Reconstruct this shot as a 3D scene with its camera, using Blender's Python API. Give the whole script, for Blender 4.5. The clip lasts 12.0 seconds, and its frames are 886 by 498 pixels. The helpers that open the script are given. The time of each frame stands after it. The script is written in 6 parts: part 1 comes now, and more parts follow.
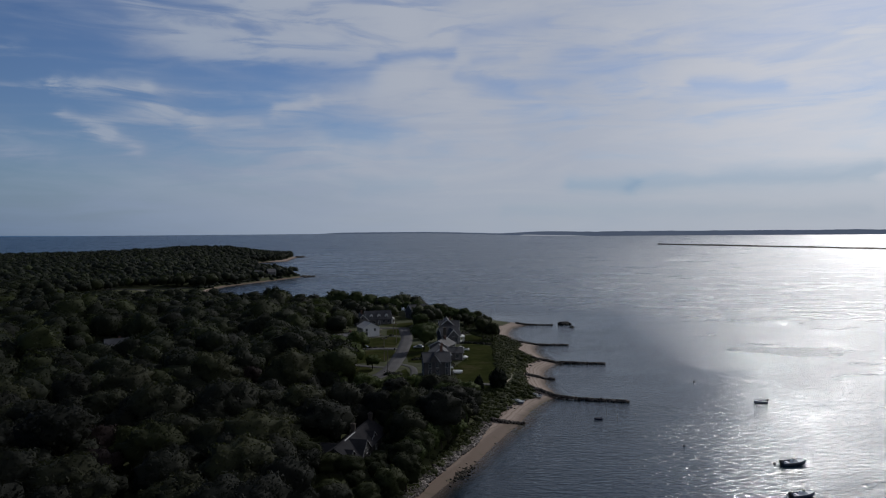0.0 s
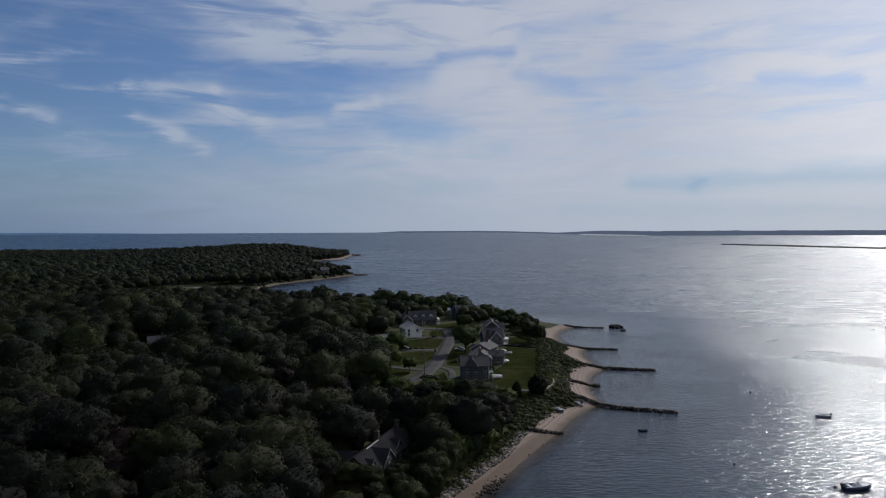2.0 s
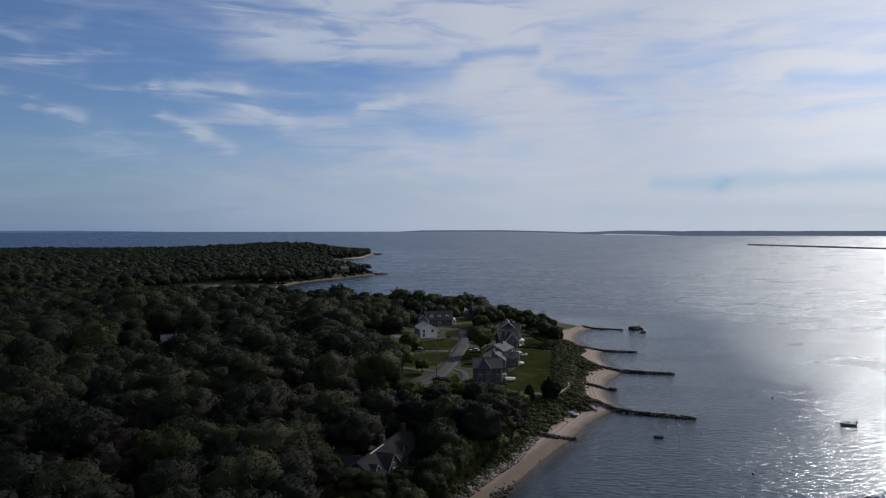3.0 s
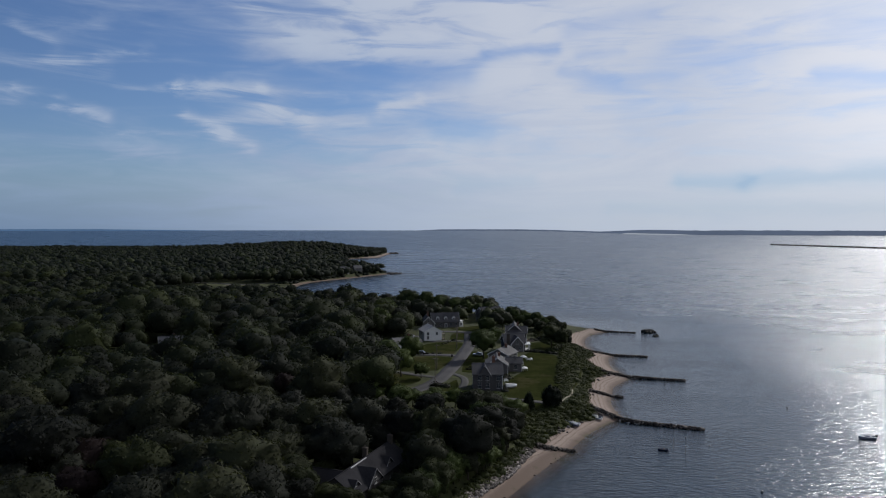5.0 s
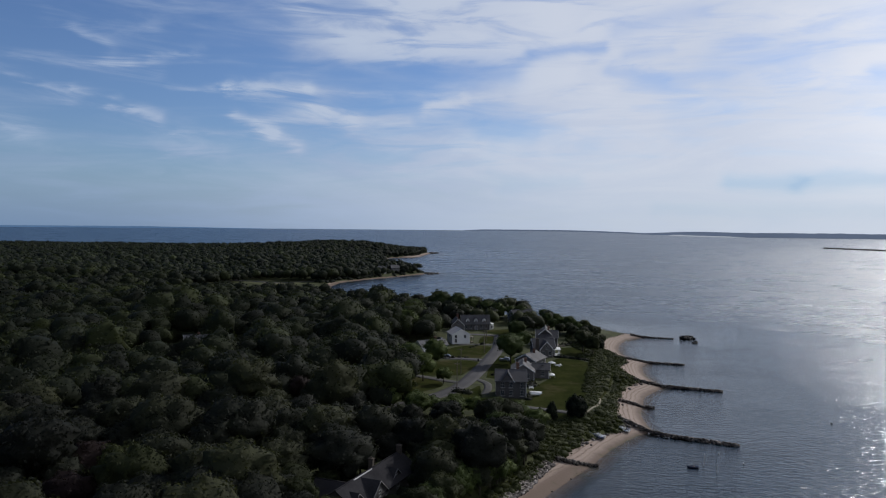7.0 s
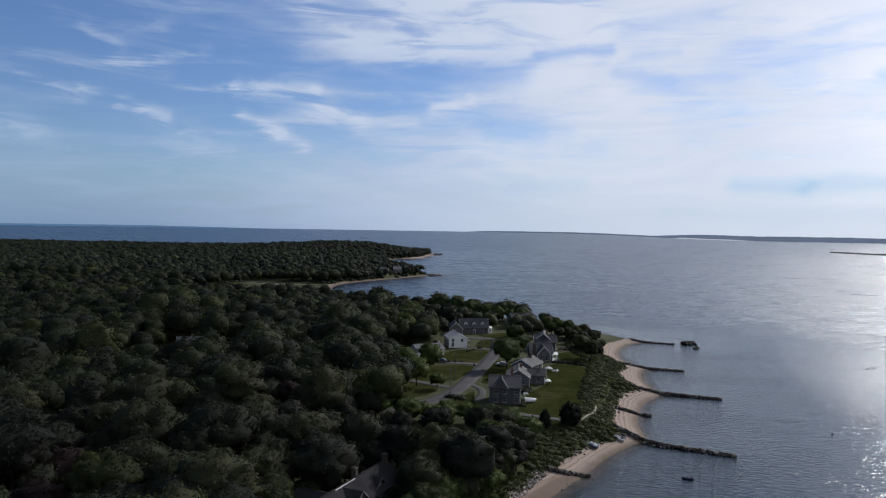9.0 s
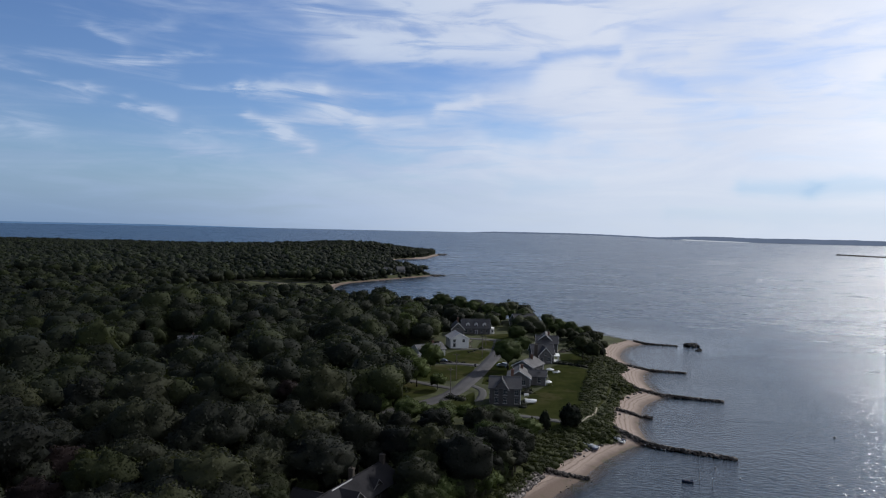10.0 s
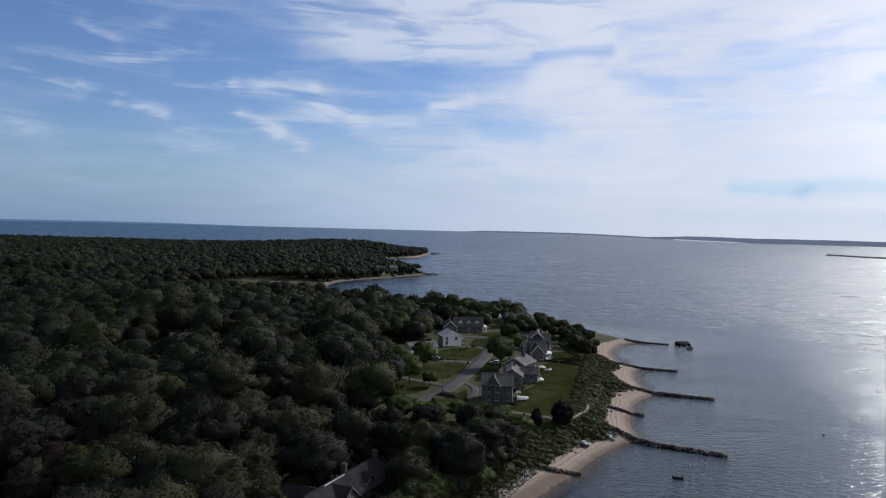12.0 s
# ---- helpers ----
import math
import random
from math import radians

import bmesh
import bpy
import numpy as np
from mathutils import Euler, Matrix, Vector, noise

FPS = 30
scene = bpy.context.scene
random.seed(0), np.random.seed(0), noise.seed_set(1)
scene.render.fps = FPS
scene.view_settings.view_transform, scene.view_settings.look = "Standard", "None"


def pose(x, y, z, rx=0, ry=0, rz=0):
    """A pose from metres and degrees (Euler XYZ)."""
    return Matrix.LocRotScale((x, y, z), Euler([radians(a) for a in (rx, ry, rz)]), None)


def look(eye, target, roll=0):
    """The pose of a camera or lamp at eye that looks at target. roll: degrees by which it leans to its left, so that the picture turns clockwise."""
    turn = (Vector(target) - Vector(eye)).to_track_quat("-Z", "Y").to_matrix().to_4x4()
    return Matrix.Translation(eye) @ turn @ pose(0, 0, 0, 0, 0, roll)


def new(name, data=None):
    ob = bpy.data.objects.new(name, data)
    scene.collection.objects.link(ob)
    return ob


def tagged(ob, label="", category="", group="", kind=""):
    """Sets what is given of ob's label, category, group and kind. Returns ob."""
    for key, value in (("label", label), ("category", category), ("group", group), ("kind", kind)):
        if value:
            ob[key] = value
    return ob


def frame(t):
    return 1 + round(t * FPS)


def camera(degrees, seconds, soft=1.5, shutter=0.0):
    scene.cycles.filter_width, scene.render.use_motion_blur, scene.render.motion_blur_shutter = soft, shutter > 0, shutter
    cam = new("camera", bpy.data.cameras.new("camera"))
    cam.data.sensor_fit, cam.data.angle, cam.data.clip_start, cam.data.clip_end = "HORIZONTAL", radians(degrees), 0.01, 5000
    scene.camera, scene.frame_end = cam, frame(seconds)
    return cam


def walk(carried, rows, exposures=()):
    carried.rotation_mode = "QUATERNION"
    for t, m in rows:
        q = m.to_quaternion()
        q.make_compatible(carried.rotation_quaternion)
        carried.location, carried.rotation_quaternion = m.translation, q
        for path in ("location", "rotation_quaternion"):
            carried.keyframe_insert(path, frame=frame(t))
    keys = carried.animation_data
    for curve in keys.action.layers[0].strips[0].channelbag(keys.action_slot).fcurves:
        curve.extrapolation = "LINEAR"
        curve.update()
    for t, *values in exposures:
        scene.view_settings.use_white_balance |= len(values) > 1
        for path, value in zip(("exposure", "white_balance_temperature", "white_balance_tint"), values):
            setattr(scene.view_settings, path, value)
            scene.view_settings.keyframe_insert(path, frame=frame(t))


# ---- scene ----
cam = camera(63.6, 12.0, soft=1.15)
PATH = [
    (0, (4.045, 3.973, 56.442), (4.08, 5.972, 56.389), -0.5),
    (0.5, (5.79, 6.152, 56.403), (5.793, 8.152, 56.348), -0.4),
    (1, (7.469, 8.448, 56.422), (7.429, 10.447, 56.368), -0.4),
    (1.5, (9.129, 10.694, 56.42), (9.048, 12.691, 56.366), -0.3),
    (2, (10.794, 12.899, 56.403), (10.666, 14.894, 56.348), -0.3),
    (2.5, (12.374, 15.169, 56.419), (12.209, 17.161, 56.364), -0.2),
    (3, (13.895, 17.477, 56.455), (13.703, 19.467, 56.398), -0.1),
    (5, (19.843, 26.905, 56.938), (19.596, 28.889, 56.878), 0.0),
    (5.5, (21.332, 29.205, 56.991), (21.082, 31.188, 56.932), 0.1),
    (6, (22.734, 31.453, 57.059), (22.461, 33.434, 57.0), 0.2),
    (6.5, (24.01, 33.581, 57.121), (23.705, 35.557, 57.06), 0.4),
    (7, (25.033, 35.476, 57.194), (24.667, 37.441, 57.133), 0.5),
    (7.2, (25.383, 36.077, 57.218), (24.981, 38.035, 57.157), 0.5),
    (7.6, (26.02, 37.15, 57.34), (25.57, 39.099, 57.279), 0.6),
    (8.1, (26.75, 38.35, 57.52), (26.295, 40.298, 57.46), 0.7),
    (8.6, (27.43, 39.3, 57.68), (27.011, 41.256, 57.62), 0.8),
    (9, (27.961, 39.854, 57.766), (27.579, 41.816, 57.708), 0.9),
    (9.5, (28.56, 40.483, 57.763), (28.174, 42.445, 57.706), 1.0),
    (10, (28.988, 40.768, 57.686), (28.593, 42.728, 57.629), 1.2),
    (10.5, (29.241, 40.769, 57.543), (28.835, 42.726, 57.485), 1.3),
    (11, (29.273, 40.586, 57.386), (28.867, 42.544, 57.327), 1.3),
    (11.5, (29.189, 40.357, 57.262), (28.797, 42.317, 57.202), 1.4),
    (12, (29.092, 40.159, 57.192), (28.717, 42.123, 57.133), 1.4),
]
EXPOSURES = [(0.0, -0.8), (2.5, -0.47), (6.0, -0.3), (9.5, 0.0), (12.0, 0.0)]
walk(cam, [(t, look(eye, target, roll)) for t, eye, target, roll in PATH], EXPOSURES)

# ---- daylight: high thin cloud, the sun in front to the right ----
SUN_AZ, SUN_EL = radians(35.0), radians(31.0)     # azimuth clockwise from +y
SKY_STRENGTH, SUN_STRENGTH = 0.08, 4.8


class Nodes:
    """Short hand for wiring shader nodes."""

    def __init__(self, tree):
        self.tree = tree

    def add(self, kind):
        return self.tree.nodes.new(kind)

    def wire(self, value, socket):
        if isinstance(value, bpy.types.NodeSocket):
            self.tree.links.new(value, socket)
        else:
            socket.default_value = value

    def math(self, op, a, b=0.0, c=0.0, clamp=False):
        node = self.add("ShaderNodeMath")
        node.operation, node.use_clamp = op, clamp
        for k, v in enumerate((a, b, c)):
            self.wire(v, node.inputs[k])
        return node.outputs[0]

    def mix(self, fac, a, b, blend="MIX"):
        node = self.add("ShaderNodeMix")
        node.data_type, node.blend_type = "RGBA", blend
        self.wire(fac, node.inputs[0])
        self.wire(a if isinstance(a, bpy.types.NodeSocket) else (*a, 1.0), node.inputs[6])
        self.wire(b if isinstance(b, bpy.types.NodeSocket) else (*b, 1.0), node.inputs[7])
        return node.outputs[2]

    def step(self, value, low, high, smooth=True):
        node = self.add("ShaderNodeMapRange")
        node.interpolation_type = "SMOOTHSTEP" if smooth else "LINEAR"
        self.wire(value, node.inputs[0])
        node.inputs[1].default_value, node.inputs[2].default_value = low, high
        return node.outputs[0]

    def noise(self, vector, scale, detail=4.0, rough=0.55, distort=0.0, stretch=None, turn=0.0):
        if stretch:
            m = self.add("ShaderNodeMapping")
            m.inputs["Scale"].default_value = stretch
            m.inputs["Rotation"].default_value = (0, 0, turn)
            self.wire(vector, m.inputs[0])
            vector = m.outputs[0]
        node = self.add("ShaderNodeTexNoise")
        self.wire(vector, node.inputs["Vector"])
        node.inputs["Scale"].default_value, node.inputs["Detail"].default_value = scale, detail
        node.inputs["Roughness"].default_value, node.inputs["Distortion"].default_value = rough, distort
        return node.outputs[0]

    def vec(self, op, a, b):
        """Vector arithmetic; a scale takes a number for b, a dot product gives one."""
        node = self.add("ShaderNodeVectorMath")
        node.operation = op
        self.wire(a, node.inputs[0])
        self.wire(b, node.inputs[3 if op == "SCALE" else 1])
        return node.outputs[1 if op == "DOT_PRODUCT" else 0]

    def pair(self, a, b):
        node = self.add("ShaderNodeCombineXYZ")
        self.wire(a, node.inputs[0])
        self.wire(b, node.inputs[1])
        return node.outputs[0]

    def place(self):
        return self.add("ShaderNodeNewGeometry").outputs["Position"]

    def attr(self, name):
        node = self.add("ShaderNodeAttribute")
        node.attribute_name = name
        return node.outputs["Fac"]

    def bump(self, height, strength, distance):
        node = self.add("ShaderNodeBump")
        self.wire(height, node.inputs["Height"])
        self.wire(strength, node.inputs["Strength"])
        node.inputs["Distance"].default_value = distance
        return node.outputs[0]


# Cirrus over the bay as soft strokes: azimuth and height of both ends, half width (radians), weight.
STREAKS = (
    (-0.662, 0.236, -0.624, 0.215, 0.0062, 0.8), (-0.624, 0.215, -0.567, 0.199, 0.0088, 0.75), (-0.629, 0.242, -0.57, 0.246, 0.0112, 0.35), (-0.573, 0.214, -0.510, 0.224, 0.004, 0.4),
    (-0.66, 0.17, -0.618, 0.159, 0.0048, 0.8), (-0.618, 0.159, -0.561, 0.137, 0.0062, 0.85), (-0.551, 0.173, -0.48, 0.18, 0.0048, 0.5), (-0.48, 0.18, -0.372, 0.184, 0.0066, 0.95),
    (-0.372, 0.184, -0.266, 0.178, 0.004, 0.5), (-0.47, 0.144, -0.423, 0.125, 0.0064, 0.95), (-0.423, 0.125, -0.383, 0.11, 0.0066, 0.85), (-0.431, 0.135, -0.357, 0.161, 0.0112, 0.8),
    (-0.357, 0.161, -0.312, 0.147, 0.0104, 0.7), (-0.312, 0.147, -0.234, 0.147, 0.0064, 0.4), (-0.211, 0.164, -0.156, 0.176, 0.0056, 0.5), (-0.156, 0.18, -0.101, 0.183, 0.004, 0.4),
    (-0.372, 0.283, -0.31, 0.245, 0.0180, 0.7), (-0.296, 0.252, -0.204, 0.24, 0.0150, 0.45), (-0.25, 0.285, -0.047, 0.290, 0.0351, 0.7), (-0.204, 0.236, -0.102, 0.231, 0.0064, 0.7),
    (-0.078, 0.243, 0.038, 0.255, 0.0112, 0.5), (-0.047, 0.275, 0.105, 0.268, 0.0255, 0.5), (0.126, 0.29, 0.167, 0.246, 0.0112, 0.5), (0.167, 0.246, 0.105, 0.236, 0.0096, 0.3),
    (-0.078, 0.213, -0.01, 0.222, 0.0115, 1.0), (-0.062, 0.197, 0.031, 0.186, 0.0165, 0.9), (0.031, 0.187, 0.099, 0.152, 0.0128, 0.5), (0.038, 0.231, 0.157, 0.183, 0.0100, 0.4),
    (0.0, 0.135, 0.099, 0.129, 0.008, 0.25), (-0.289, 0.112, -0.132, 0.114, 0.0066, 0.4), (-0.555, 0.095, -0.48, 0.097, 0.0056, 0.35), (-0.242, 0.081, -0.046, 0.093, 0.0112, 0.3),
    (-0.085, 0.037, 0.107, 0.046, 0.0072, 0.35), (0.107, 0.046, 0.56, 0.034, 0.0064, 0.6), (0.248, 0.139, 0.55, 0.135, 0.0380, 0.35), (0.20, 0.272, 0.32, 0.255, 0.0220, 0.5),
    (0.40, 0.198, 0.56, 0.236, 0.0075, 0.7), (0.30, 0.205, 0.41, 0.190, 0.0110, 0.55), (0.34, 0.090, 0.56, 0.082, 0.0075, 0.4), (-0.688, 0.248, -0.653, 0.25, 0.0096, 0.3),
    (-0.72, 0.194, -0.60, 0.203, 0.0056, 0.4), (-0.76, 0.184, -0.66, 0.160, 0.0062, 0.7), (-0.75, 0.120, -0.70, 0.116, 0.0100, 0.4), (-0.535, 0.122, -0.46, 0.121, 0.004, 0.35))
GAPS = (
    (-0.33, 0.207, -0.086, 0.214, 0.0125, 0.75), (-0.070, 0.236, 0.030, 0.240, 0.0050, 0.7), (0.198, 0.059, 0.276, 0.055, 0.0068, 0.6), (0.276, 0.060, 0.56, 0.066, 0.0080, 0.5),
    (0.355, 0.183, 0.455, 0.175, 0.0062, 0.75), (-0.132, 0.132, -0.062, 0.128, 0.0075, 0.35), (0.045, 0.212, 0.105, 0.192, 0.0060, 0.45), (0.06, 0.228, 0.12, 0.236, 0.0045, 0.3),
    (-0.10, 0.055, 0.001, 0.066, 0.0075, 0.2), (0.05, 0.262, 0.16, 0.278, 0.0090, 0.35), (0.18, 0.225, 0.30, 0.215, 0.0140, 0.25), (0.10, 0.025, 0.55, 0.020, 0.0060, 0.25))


def build_world():
    world = bpy.data.worlds.new("sky")
    world.use_nodes = True
    scene.world = world
    n = Nodes(world.node_tree)
    n.tree.nodes.clear()
    sky = n.add("ShaderNodeTexSky")
    sky.sky_type, sky.sun_disc, sky.sun_elevation, sky.sun_rotation = "NISHITA", False, SUN_EL, SUN_AZ
    sky.air_density, sky.dust_density, sky.ozone_density = 1.0, 0.6, 2.5
    way = n.add("ShaderNodeTexCoord").outputs["Generated"]
    sep = n.add("ShaderNodeSeparateXYZ")
    n.wire(way, sep.inputs[0])
    az = n.math("ARCTAN2", sep.outputs[0], sep.outputs[1])
    el = n.math("ARCSINE", sep.outputs[2])
    flat = n.pair(az, n.math("MULTIPLY", el, 2.6))
    fine = n.noise(flat, 11.0, 8.0, 0.58, 0.7, stretch=(0.6, 1.4, 1.0), turn=radians(-6))
    broad = n.noise(flat, 3.0, 5.0, 0.55, 0.5, stretch=(0.7, 1.3, 1.0), turn=radians(6))
    curl = n.noise(flat, 7.0, 5.0, 0.6, 0.4)
    spot = n.pair(n.math("MULTIPLY_ADD", n.math("SUBTRACT", broad, 0.5), 0.05, n.math("MULTIPLY_ADD", n.math("SUBTRACT", fine, 0.5), 0.045, az)),
                  n.math("MULTIPLY_ADD", n.math("SUBTRACT", curl, 0.5), 0.028, n.math("MULTIPLY_ADD", n.math("SUBTRACT", fine, 0.5), 0.018, el)))

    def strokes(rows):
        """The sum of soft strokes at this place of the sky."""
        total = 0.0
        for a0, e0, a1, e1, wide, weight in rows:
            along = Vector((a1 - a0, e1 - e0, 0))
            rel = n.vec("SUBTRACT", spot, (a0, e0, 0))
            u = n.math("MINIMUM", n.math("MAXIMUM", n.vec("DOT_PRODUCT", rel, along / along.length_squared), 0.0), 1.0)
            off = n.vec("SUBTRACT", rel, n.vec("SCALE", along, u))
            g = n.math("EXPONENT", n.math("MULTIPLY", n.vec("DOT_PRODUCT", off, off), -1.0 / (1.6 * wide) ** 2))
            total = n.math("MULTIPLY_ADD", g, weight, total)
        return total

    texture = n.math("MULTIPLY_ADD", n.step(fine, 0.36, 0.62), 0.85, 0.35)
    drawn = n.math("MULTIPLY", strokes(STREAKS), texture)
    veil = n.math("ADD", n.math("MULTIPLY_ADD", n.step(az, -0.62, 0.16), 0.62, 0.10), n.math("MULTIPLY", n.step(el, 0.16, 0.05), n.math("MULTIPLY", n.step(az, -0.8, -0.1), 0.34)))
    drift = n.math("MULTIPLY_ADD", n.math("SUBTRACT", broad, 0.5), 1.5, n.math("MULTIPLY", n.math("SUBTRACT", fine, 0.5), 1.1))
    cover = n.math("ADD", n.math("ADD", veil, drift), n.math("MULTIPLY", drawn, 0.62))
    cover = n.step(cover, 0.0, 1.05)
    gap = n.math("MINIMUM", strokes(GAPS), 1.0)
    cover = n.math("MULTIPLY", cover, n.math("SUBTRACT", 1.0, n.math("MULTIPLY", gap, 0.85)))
    cover = n.math("MULTIPLY", cover, 0.94)
    grey = n.step(n.noise(flat, 5.0, 6.0, 0.6, 0.8, stretch=(0.7, 1.3, 1.0)), 0.36, 0.64)
    west, east = n.step(az, -0.6, 0.15), n.step(az, 0.12, 0.62)
    bright = n.mix(east, n.mix(west, (5.9, 7.2, 9.5), (9.0, 9.6, 11.0)), (13.6, 13.8, 14.8))
    dull = n.mix(east, n.mix(west, (4.6, 5.8, 8.5), (8.0, 8.8, 10.6)), (12.6, 13.2, 14.6))
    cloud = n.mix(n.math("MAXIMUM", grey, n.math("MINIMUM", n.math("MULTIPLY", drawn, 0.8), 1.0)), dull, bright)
    clear = n.mix(1.0, sky.outputs[0], (0.78, 0.94, 1.26), "MULTIPLY")
    colour = n.mix(cover, clear, cloud)
    haze = n.mix(n.step(az, -0.75, 0.25), (2.5, 4.1, 7.0), (7.6, 8.7, 10.4))
    colour = n.mix(n.math("MULTIPLY", n.step(el, 0.11, 0.0), 0.72), colour, haze)
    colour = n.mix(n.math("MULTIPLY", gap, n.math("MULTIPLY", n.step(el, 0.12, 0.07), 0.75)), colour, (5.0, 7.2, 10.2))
    back = n.add("ShaderNodeBackground")
    n.wire(colour, back.inputs[0])
    back.inputs[1].default_value = SKY_STRENGTH
    out = n.add("ShaderNodeOutputWorld")
    n.wire(back.outputs[0], out.inputs[0])


build_world()
sun = new("sun", bpy.data.lights.new("sun", "SUN"))
sun.data.energy, sun.data.angle, sun.data.color = SUN_STRENGTH, radians(1.2), (1.0, 0.97, 0.94)
toward = Vector((math.sin(SUN_AZ) * math.cos(SUN_EL), math.cos(SUN_AZ) * math.cos(SUN_EL), math.sin(SUN_EL)))
sun.matrix_world = look(toward * 300 + Vector((0, 200, 0)), (0, 200, 0))


# ---- materials ----
def material(name):
    m = bpy.data.materials.new(name)
    m.use_nodes = True
    n = Nodes(m.node_tree)
    return m, n, n.tree.nodes["Principled BSDF"]


def mottled(name, dark, light, scale, rough=0.7, bump=0.0, distance=0.05, big=0.05, detail=5.0, spec=0.12, metal=0.0, local=False, stretch=None):
    """A surface with fine grain and a larger drift of tone; scale: grains to the metre."""
    m, n, b = material(name)
    where = n.add("ShaderNodeTexCoord").outputs["Object"] if local else n.place()
    grain = n.noise(where, scale, detail, 0.65, stretch=stretch)
    drift = n.noise(where, big, 3.0, 0.5)
    f = n.math("ADD", n.math("MULTIPLY", grain, 0.6), n.math("MULTIPLY", drift, 0.5))
    rnd = n.add("ShaderNodeObjectInfo").outputs["Random"]
    f = n.math("ADD", f, n.math("MULTIPLY", n.math("SUBTRACT", rnd, 0.5), 0.12))
    n.wire(n.mix(n.step(f, 0.3, 0.8), dark, light), b.inputs["Base Color"])
    b.inputs["Roughness"].default_value, b.inputs["Metallic"].default_value = rough, metal
    b.inputs["Specular IOR Level"].default_value = spec
    if bump:
        n.wire(n.bump(grain, bump, distance), b.inputs["Normal"])
    return m


def leaf_material(name, dark, mid, light, joined):
    """Foliage: varied from tree to tree and from leaf to leaf, some light passing through."""
    m, n, b = material(name)
    tone = n.attr("tone") if joined else n.add("ShaderNodeObjectInfo").outputs["Random"]
    leaf = n.add("ShaderNodeNewGeometry").outputs["Random Per Island"]
    patch = n.noise(n.place(), 0.045, 3.0, 0.5)
    f = n.math("ADD", n.math("MULTIPLY", tone, 0.58), n.math("MULTIPLY", leaf, 0.14))
    f = n.math("ADD", f, n.math("MULTIPLY", n.math("SUBTRACT", patch, 0.24), 0.5))
    colour = n.mix(n.step(f, 0.5, 1.1), n.mix(n.step(f, 0.05, 0.6), dark, mid), light)
    n.wire(colour, b.inputs["Base Color"])
    b.inputs["Roughness"].default_value, b.inputs["Specular IOR Level"].default_value = 0.75, 0.07
    thin = n.add("ShaderNodeBsdfTranslucent")
    n.wire(n.mix(1.0, colour, (0.95, 1.0, 0.5), "MULTIPLY"), thin.inputs[0])
    sprays = n.noise(n.place(), 1.5, 4.0, 0.66)
    lie = n.bump(sprays, 0.5, 0.32)
    n.wire(lie, b.inputs["Normal"])
    n.wire(lie, thin.inputs["Normal"])
    mixed = n.add("ShaderNodeMixShader")
    mixed.inputs[0].default_value = 0.34
    n.wire(b.outputs[0], mixed.inputs[1])
    n.wire(thin.outputs[0], mixed.inputs[2])
    n.wire(mixed.outputs[0], n.tree.nodes["Material Output"].inputs[0])
    return m


def water_material():
    """Wind-ruffled sea, calmer under the shore, clear enough over the first shallows to show the sand."""
    m, n, b = material("sea_water")
    p = n.place()
    shore = n.attr("shore")
    chop = n.noise(p, 0.70, 3.2, 0.60, 0.25, stretch=(0.54, 1.3, 1.0), turn=radians(12))
    swell = n.noise(p, 0.10, 3.0, 0.6, 0.4, stretch=(0.4, 1.3, 1.0), turn=radians(-8))
    waves = n.math("MULTIPLY_ADD", swell, 0.34, chop)
    slick = n.noise(p, 0.014, 5.0, 0.62, 1.2, stretch=(0.5, 1.2, 1.0), turn=radians(-30))
    out = n.math("ADD", n.math("MULTIPLY", shore, -1.0), n.math("MULTIPLY", n.math("SUBTRACT", slick, 0.5), 38.0))
    sep = n.add("ShaderNodeSeparateXYZ")
    n.wire(p, sep.inputs[0])
    out = n.math("MULTIPLY_ADD", n.step(sep.outputs[1], 455.0, 540.0), 200.0, out)
    ruffled = n.math("MULTIPLY_ADD", n.step(out, -12.0, 125.0), 0.68, 0.27)
    ruffled = n.math("MULTIPLY_ADD", n.step(out, 120.0, 700.0), 0.28, ruffled)
    ruffled = n.math("MULTIPLY", ruffled, n.math("MULTIPLY_ADD", n.step(slick, 0.3, 0.66), 0.25, 0.8))
    lanes = n.noise(p, 0.045, 6.0, 0.66, 0.8, stretch=(0.55, 1.35, 1.0), turn=radians(22))
    ruffled = n.math("MULTIPLY", ruffled, n.math("MULTIPLY_ADD", n.step(lanes, 0.34, 0.64), 0.30, 0.87))
    n.wire(n.bump(waves, ruffled, 0.90), b.inputs["Normal"])
    deep = n.mix(slick, (0.004, 0.017, 0.036), (0.008, 0.026, 0.050))
    n.wire(n.mix(n.step(shore, -75.0, -8.0), deep, (0.004, 0.010, 0.016)), b.inputs["Base Color"])
    n.wire(n.math("MULTIPLY_ADD", ruffled, 0.17, 0.10), b.inputs["Roughness"])
    b.inputs["IOR"].default_value = 1.333
    b.inputs["Specular Tint"].default_value = (0.72, 0.88, 1.0, 1.0)
    clear = n.step(n.math("ADD", shore, n.math("MULTIPLY", n.math("SUBTRACT", slick, 0.5), 5.0)), -6.0, 0.5)
    clear = n.math("MULTIPLY", clear, n.step(sep.outputs[1], 560.0, 460.0))
    n.wire(n.math("MULTIPLY_ADD", clear, -0.65, 1.0), b.inputs["Alpha"])
    return m


